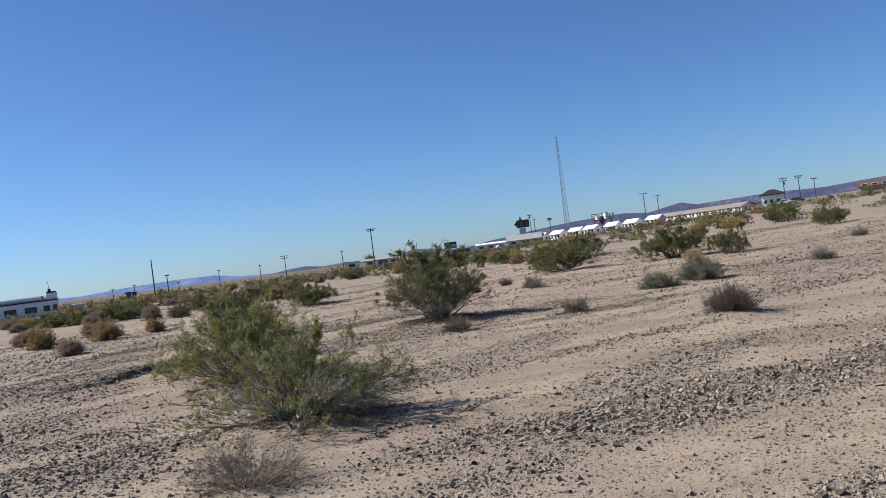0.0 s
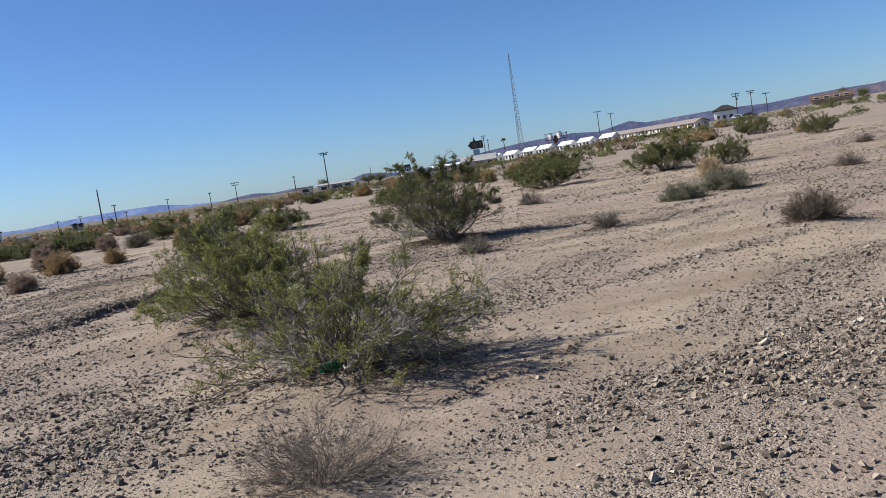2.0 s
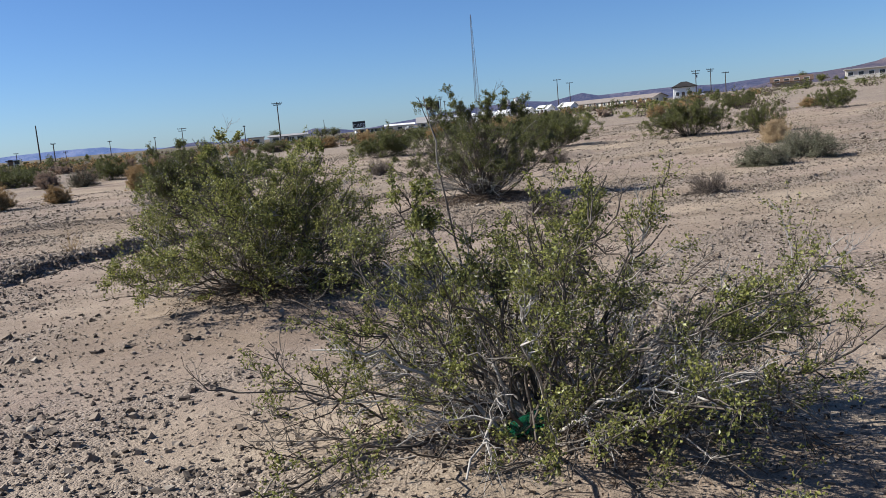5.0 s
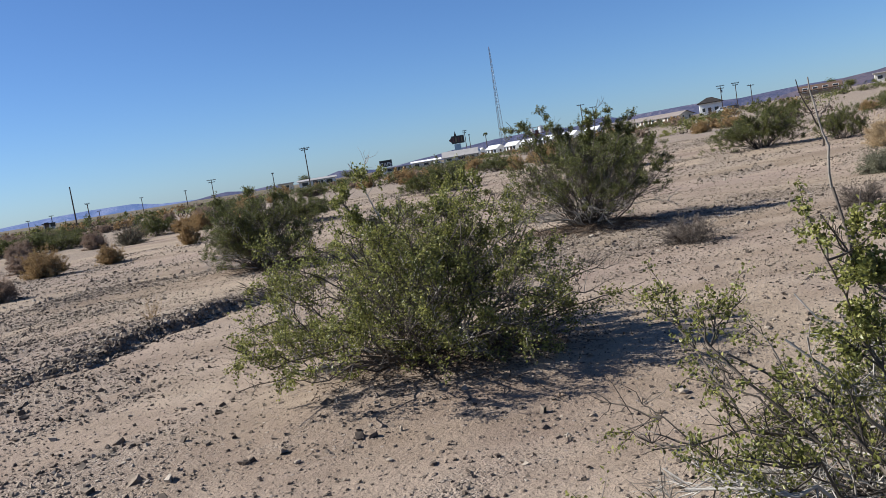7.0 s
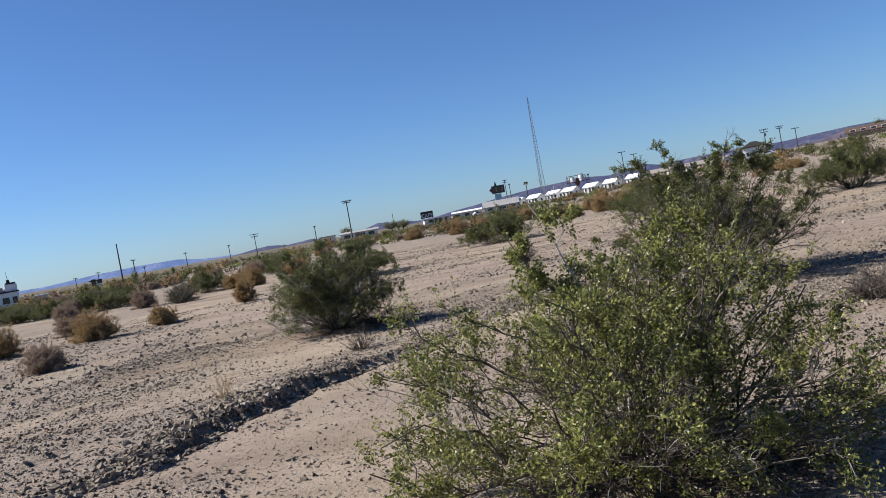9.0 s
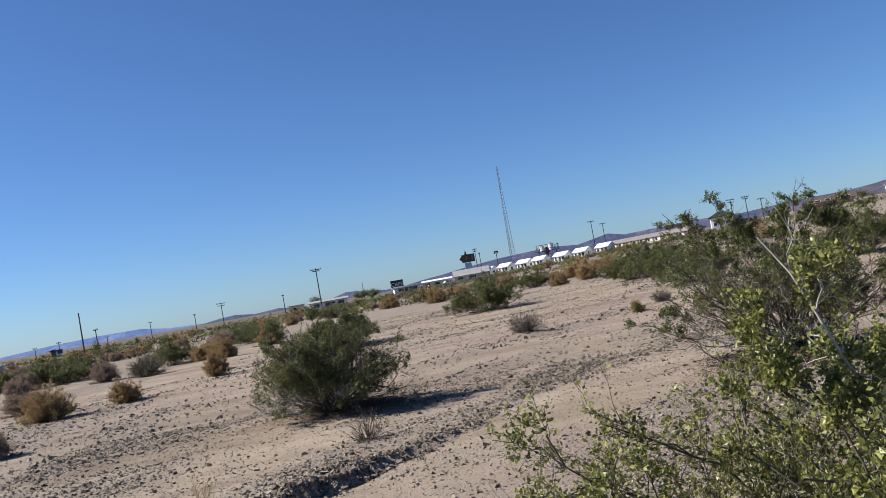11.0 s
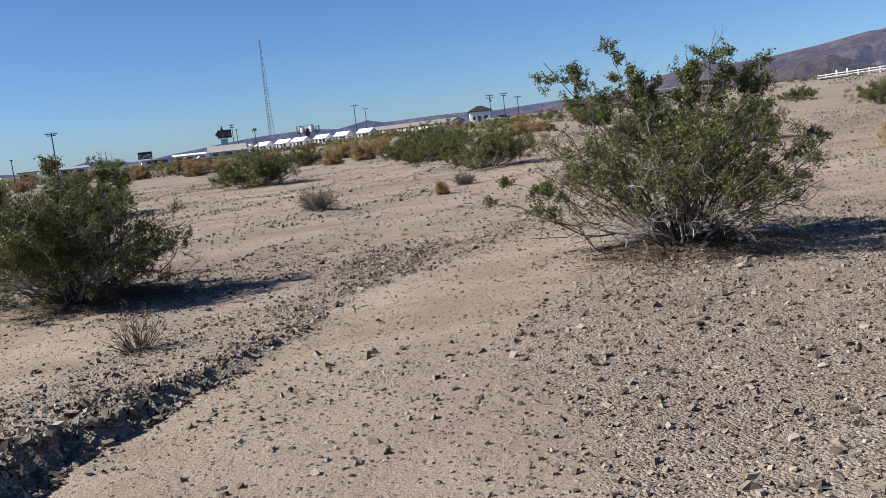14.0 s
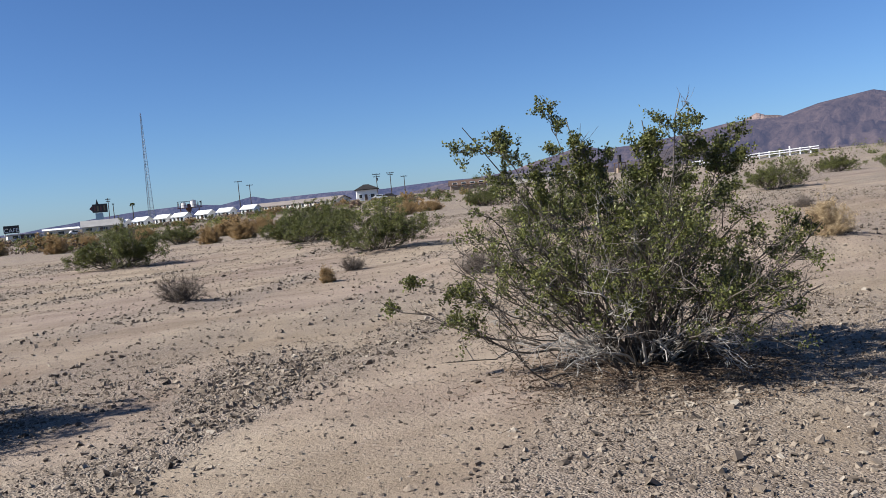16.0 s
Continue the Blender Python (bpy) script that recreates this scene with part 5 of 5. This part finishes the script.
def white_garage():
    """The long whitewashed building with a stair tower."""
    x, y = -69.2, 155.5
    ob = thing("whitewashed_building", x, y, at_ground(x, y) - 0.3, "long whitewashed building with a small roof tower", "building", "", 25.5)
    part("wall", box((-22, 0, 0), (0, 9, 2.75)), WHITE, ob)
    part("roof_edge", box((-22.15, -0.18, 2.75), (0.15, 9.1, 2.95), 0.02), DARK_ROOF, ob)
    part("roof", box((-22, 1.2, 2.95), (-0.1, 8.9, 3.75), 0.2), WHITE_ROOF, ob)
    for cx, w in ((-0.65, 0.55), (-2.0, 0.85), (-4.55, 1.75), (-7.8, 1.75), (-11.2, 1.75), (-14.6, 1.75), (-18, 1.75)):
        window(ob, cx, 0, 1.05, w, 0.85, DARK_ROOF)
    tower = part("tower", box((-1.9, 0.4, 2.95), (-0.05, 2.4, 4.1), 0.03), WHITE, ob)
    part("cap", box((-1.75, 0.6, 4.1), (-0.2, 2.2, 4.35)), DARK_ROOF, tower)
    part("lantern", rod((-1.25, 1.4, 4.35), (-1.25, 1.4, 4.85), 0.3, 0.24, 8), DARK_ROOF, tower)
    part("antenna", rod((-1.25, 1.4, 4.85), (-1.35, 1.4, 6.2), 0.05, 0.03, 5), STEEL, ob)
    part("tank", rod((-2.5, 0.9, 2.95), (-2.5, 0.9, 3.7), 0.35, 0.35, 10), STEEL, ob)
    part("lean_to", box((0.02, 2, 0), (4.2, 6, 1.35)), CREAM, ob)
    part("lean_to_roof", box((-0.1 + 0.13, 1.8, 1.35), (4.5, 6.2, 1.5)), WHITE_ROOF, ob)


white_garage()


def roadside_sign(x, y):
    """The big motel sign: a dark board with a star arrow over a pale panel on two legs."""
    z = at_ground(x, y) - 0.2
    ob = thing("motel_sign", x, y, z, "tall faded roadside motel sign on two posts", "sign", "", -5)
    for s in (-0.75, 0.75):
        part("post", rod((s, 0, 0), (s, 0, 9.2), 0.16, 0.16, 8), WHITE, ob)
    part("lower_panel", box((-1.3, -0.2, 4.3), (1.3, 0.2, 6.9), 0.04), SIGN_BLUE, ob)
    board = part("board", box((-2.1, -0.3, 7.1), (2.9, 0.3, 10.1), 0.06), SIGN_DARK, ob)
    bm = bmesh.new()
    pts = [(-2.1, 7.6), (-3.1, 8.6), (-2.1, 9.6)]
    for s in (-0.25, 0.25):
        vs = [bm.verts.new((px, s, pz)) for px, pz in pts]
        bm.faces.new(vs)
    bmesh.ops.bridge_loops(bm, edges=bm.edges[:])
    part("arrow", bm, SIGN_RED, ob)
    bm = bmesh.new()
    top = [(-0.9, 10.1), (0.1, 10.1), (-0.4, 11.9)]
    for s in (-0.2, 0.2):
        bm.faces.new([bm.verts.new((px, s, pz)) for px, pz in top])
    bmesh.ops.bridge_loops(bm, edges=bm.edges[:])
    part("spire", bm, SIGN_DARK, ob)
    for i, cx in enumerate((-1.3, -0.3, 0.7, 1.9)):
        part("letter_bar", box((cx - 0.28, -0.36, 7.7), (cx + 0.28, -0.3, 9.5)), SIGN_GOLD if i % 2 else SIGN_RED, board)
    return ob


roadside_sign(31.1, 346.0)


def letter_sign(x, y, text, low, size):
    """Open letters on a frame."""
    z = at_ground(x, y)
    ob = thing("rooftop_sign", x, y, z, "pale cafe sign on a frame above the roof", "sign")
    for s in (-1.7, 1.7):
        part("post", rod((s, 0.2, 0), (s, 0.2, low + size + 0.3), 0.1, 0.1, 6), STEEL, ob)
    part("board", box((-2.1, 0.0, low - 0.25), (2.1, 0.16, low + size + 0.25), 0.03), SIGN_DARK, ob)
    cu = bpy.data.curves.new("lettering", "FONT")
    cu.body, cu.size, cu.extrude, cu.align_x = text, size * 1.0, 0.06, "CENTER"
    cu.materials.append(WHITE)
    o = new("lettering", cu)
    o.parent = ob
    o.matrix_basis = pose(0, -0.08, low, 90, 0, 0)
    tagged(o, "white capital letters")
    return ob


letter_sign(1.9, 301.9, "CAFE", 2.9, 1.7)


def tank_platform(x, y):
    """Water tanks and pipes on a trestle."""
    z = at_ground(x, y) - 0.3
    ob = thing("tank_platform", x, y, z, "rusty steel trestle carrying white water tanks", "water tower", "", -10)
    h = 6.3 - z
    for sx in (-3.6, 0, 3.6):
        for sy in (-1.4, 1.4):
            part("leg", rod((sx, sy, 0), (sx, sy, h), 0.14, 0.14, 6), RUST_STEEL, ob)
    bm = bmesh.new()
    for sx in (-3.6, 0):
        add_rod(bm, (sx, -1.4, 1), (sx + 3.6, -1.4, h - 0.5), 0.07, None, 5)
        add_rod(bm, (sx + 3.6, -1.4, 1), (sx, -1.4, h - 0.5), 0.07, None, 5)
    part("cross_bracing", bm, RUST_STEEL, ob)
    part("deck", box((-4.8, -1.9, h), (4.8, 1.9, h + 0.25)), RUST_STEEL, ob)
    for cx, r, t in ((-2.2, 0.95, 1.9), (1.5, 1.15, 2.6)):
        tank = part("tank", rod((cx, 0, h + 0.25), (cx, 0, h + 0.25 + t), r, r, 14), WHITE, ob)
        part("lid", rod((cx, 0, h + 0.25 + t), (cx, 0, h + 0.7 + t), r, 0.1, 14), STEEL, tank)
    part("cabinet", box((-0.9, -0.7, h + 0.25), (0.1, 0.5, h + 1.7), 0.04), SIGN_RED, ob)
    for cx in (-4.2, -3.4, 3.4, 4.3):
        part("pipe", rod((cx, 0.3, h + 0.25), (cx, 0.3, h + 2.3), 0.1, 0.1, 6), RUST_STEEL, ob)
    for cx in (-4.6, -2.9, 0.2, 3.0, 4.6):
        part("frame_post", box((cx - 0.09, -1.9, h + 0.25), (cx + 0.09, -1.72, h + 2.6)), RUST_STEEL, ob)
    part("frame_beam", box((-4.7, -1.92, h + 2.6), (1.0, -1.7, h + 2.8)), RUST_STEEL, ob)
    part("hopper", rod((-0.4, -0.6, h - 1.7), (-0.4, -0.6, h - 0.02), 0.5, 1.3, 8), RUST_STEEL, ob)
    part("lamp_head", box((4.0, -0.3, h + 1.9), (4.7, 0.6, h + 2.5), 0.05), DARK_ROOF, ob)
    part("rail", rod((-4.7, -1.8, h + 1.1), (3.2, -1.8, h + 1.1), 0.06, 0.06, 5), RUST_STEEL, ob)


tank_platform(68.4, 375.5)


def palm(x, y, top):
    z = at_ground(x, y) - 0.2
    ob = thing("palm_tree", x, y, z, "thin palm tree with a small crown", "palm")
    h = top - z
    pts = np.array([[[0.12 * math.sin(t * 2), 0, h * t] for t in np.linspace(0, 1, 10)]])
    v, q = tube_arrays(pts, np.linspace(0.2, 0.12, 10)[None], 7)
    attach("trunk", raw_mesh("trunk", v, q, WOOD_POLE, True), ob)
    r = np.random.default_rng(5)
    n = 26
    a, up = r.uniform(0, 2 * np.pi, n), r.uniform(-0.7, 0.9, n)
    start = np.tile(np.array([[0.12 * math.sin(2), 0, h]]), (n, 1))
    way = unit(np.stack([np.cos(a), np.sin(a), up], -1))
    fr = bend(start, way, np.full(n, 0.95), 6, r, -0.5, 0.05)
    v, q = tube_arrays(fr, np.tile(np.array([0.03, 0.12, 0.14, 0.12, 0.08, 0.02]), (n, 1)), 3)
    attach("crown", raw_mesh("crown", v, q, LEAF_DARK), ob)


palm(40.0, 329.4, 8.8)


def far_tree(x, y, h, w, seed, label):
    r = np.random.default_rng(seed)
    ob = thing("tree", x, y, at_ground(x, y) - 0.1, label, "tree")
    n = 16
    a, rr_ = r.uniform(0, 2 * np.pi, n), np.sqrt(r.uniform(0, 1, n))
    end = np.stack([w / 2 * rr_ * np.cos(a), w / 2 * rr_ * np.sin(a), h * (1 - 0.35 * rr_ ** 2) * r.uniform(0.75, 1, n)], -1)
    mid = np.array([[0, 0, h * 0.3]])
    t = np.linspace(0, 1, 7)[None, :, None]
    limbs = mid[:, None] * (1 - t) + end[:, None] * t + r.normal(0, 0.05, (n, 7, 3))
    trunk = np.array([[[0, 0, h * 0.3 * s] for s in np.linspace(0, 1, 7)]])
    v, q = join_arrays([tube_arrays(trunk, np.linspace(0.22, 0.15, 7)[None], 7), tube_arrays(limbs, np.tile(np.linspace(0.1, 0.03, 7), (n, 1)), 4)])
    attach("trunk", raw_mesh("trunk", v, q, BARK, True), ob)
    pos = np.repeat(limbs[:, 3:].reshape(-1, 3), 26, axis=0)
    pos = pos + r.normal(0, 0.3, pos.shape)
    v, q = leaf_arrays(pos, 0.2, r)
    attach("crown", raw_mesh("crown", v, q, LEAF_DARK), ob)


far_tree(-21.5, 250, 4.2, 3.6, 3, "round dark-green tree behind the bungalow")
far_tree(-9.5, 262, 4.0, 4.5, 4, "dark spreading tree beside the bungalow")
far_tree(-6.2, 264, 3.4, 4.0, 5, "dark spreading tree beside the bungalow")
far_tree(118.0, 230, 3.6, 3.0, 6, "bare dark tree by the ranch house")
far_tree(128.0, 238, 2.8, 3.0, 7, "dusty green tree behind the hall")


def car(x, y, turn, label, paint):
    ob = thing("car", x, y, at_ground(x, y), label, "car", "", turn)
    bm = bmesh.new()
    prof = [(-2.2, 0.35), (2.2, 0.35), (2.25, 0.75), (1.3, 0.95), (0.7, 1.45), (-1.2, 1.5), (-1.9, 1.0), (-2.25, 0.9)]
    a = [bm.verts.new((px, -0.85, pz)) for px, pz in prof]
    b = [bm.verts.new((px, 0.85, pz)) for px, pz in prof]
    bm.faces.new(a)
    bm.faces.new(b[::-1])
    for i in range(len(prof)):
        bm.faces.new((a[i], b[i], b[(i + 1) % 8], a[(i + 1) % 8]))
    bmesh.ops.recalc_face_normals(bm, faces=bm.faces)
    bmesh.ops.bevel(bm, geom=bm.edges[:], offset=0.06, segments=2, affect="EDGES")
    part("body", bm, paint, ob)
    for s in (-0.9, 0.87):
        part("side_window", box((-1.1, s, 1.0), (0.6, s + 0.03, 1.36)), DARK_GLASS, ob)
    for px in (-1.4, 1.4):
        for s in (-0.86, 0.86):
            wheel = part("wheel", rod((px, s - 0.1, 0.33), (px, s + 0.1, 0.33), 0.33, 0.33, 14), TYRE, ob)
            part("rim", rod((px, s - 0.13, 0.33), (px, s + 0.13, 0.33), 0.18, 0.18, 10), STEEL, wheel)


car(20.6, 321.2, 10, "white car parked beside the road", WHITE)
car(103.5, 264.5, -30, "silver car parked by the white house", CAR_PAINT)
car(107.5, 266.0, -30, "dark car parked by the white house", SIGN_DARK)
car(9.8, 311.0, 5, "white pickup parked at the cafe", WHITE)


def bridge():
    """A low timber road bridge with a white rail."""
    x0, y0, x1, y1 = 77.6, 102.6, 88.0, 91.4
    le, turn = math.hypot(x1 - x0, y1 - y0), math.degrees(math.atan2(y1 - y0, x1 - x0))
    za, zb = 2.95, 3.5
    ob = thing("road_bridge", x0, y0, 0, "low road bridge with a white wooden guard rail", "bridge", "", turn)
    slope = (zb - za) / le
    for i in range(12):
        d = 1.0 + i * (le - 2.0) / 11
        g = at_ground(x0 + d / le * (x1 - x0), y0 + d / le * (y1 - y0)) - 0.2
        z = za + slope * d
        tall = 0.4 if i in (1, 2, 9) else 0.1
        part("rail_post", box((d - 0.09, -0.09, g), (d + 0.09, 0.09, z + tall), 0.02), WHITE, ob)
    for k, off in enumerate((0.0, -0.28)):
        bm = box((0, -0.04, -0.048), (le, 0.04, 0.048), 0.01)
        p = part("rail", bm, WHITE, ob)
        p.matrix_basis = pose(0, -0.2, za + off, 0, -math.degrees(math.atan(slope)), 0)
    p = part("deck", box((0, 0.2, -0.35), (le, 6, 0.0)), GREY_ROOF, ob)
    p.matrix_basis = pose(0, 0, za - 0.55, 0, -math.degrees(math.atan(slope)), 0)
    # Near-black block put in for the shade beneath the bridge end.
    part("abutment_shade", box((0.3, -0.35, za - 1.5), (3.6, 0.5, za - 0.4), 0.05), DARK_ROOF, ob, "dark block for the shade at the bridge end under the deck")
    for i in range(4):
        d = 4.2 + i * 1.4
        part("pile", rod((d, 0.6, 1.2), (d, 0.6, za - 0.8 + slope * d), 0.16, 0.16, 7), WOOD_POLE, ob)


bridge()
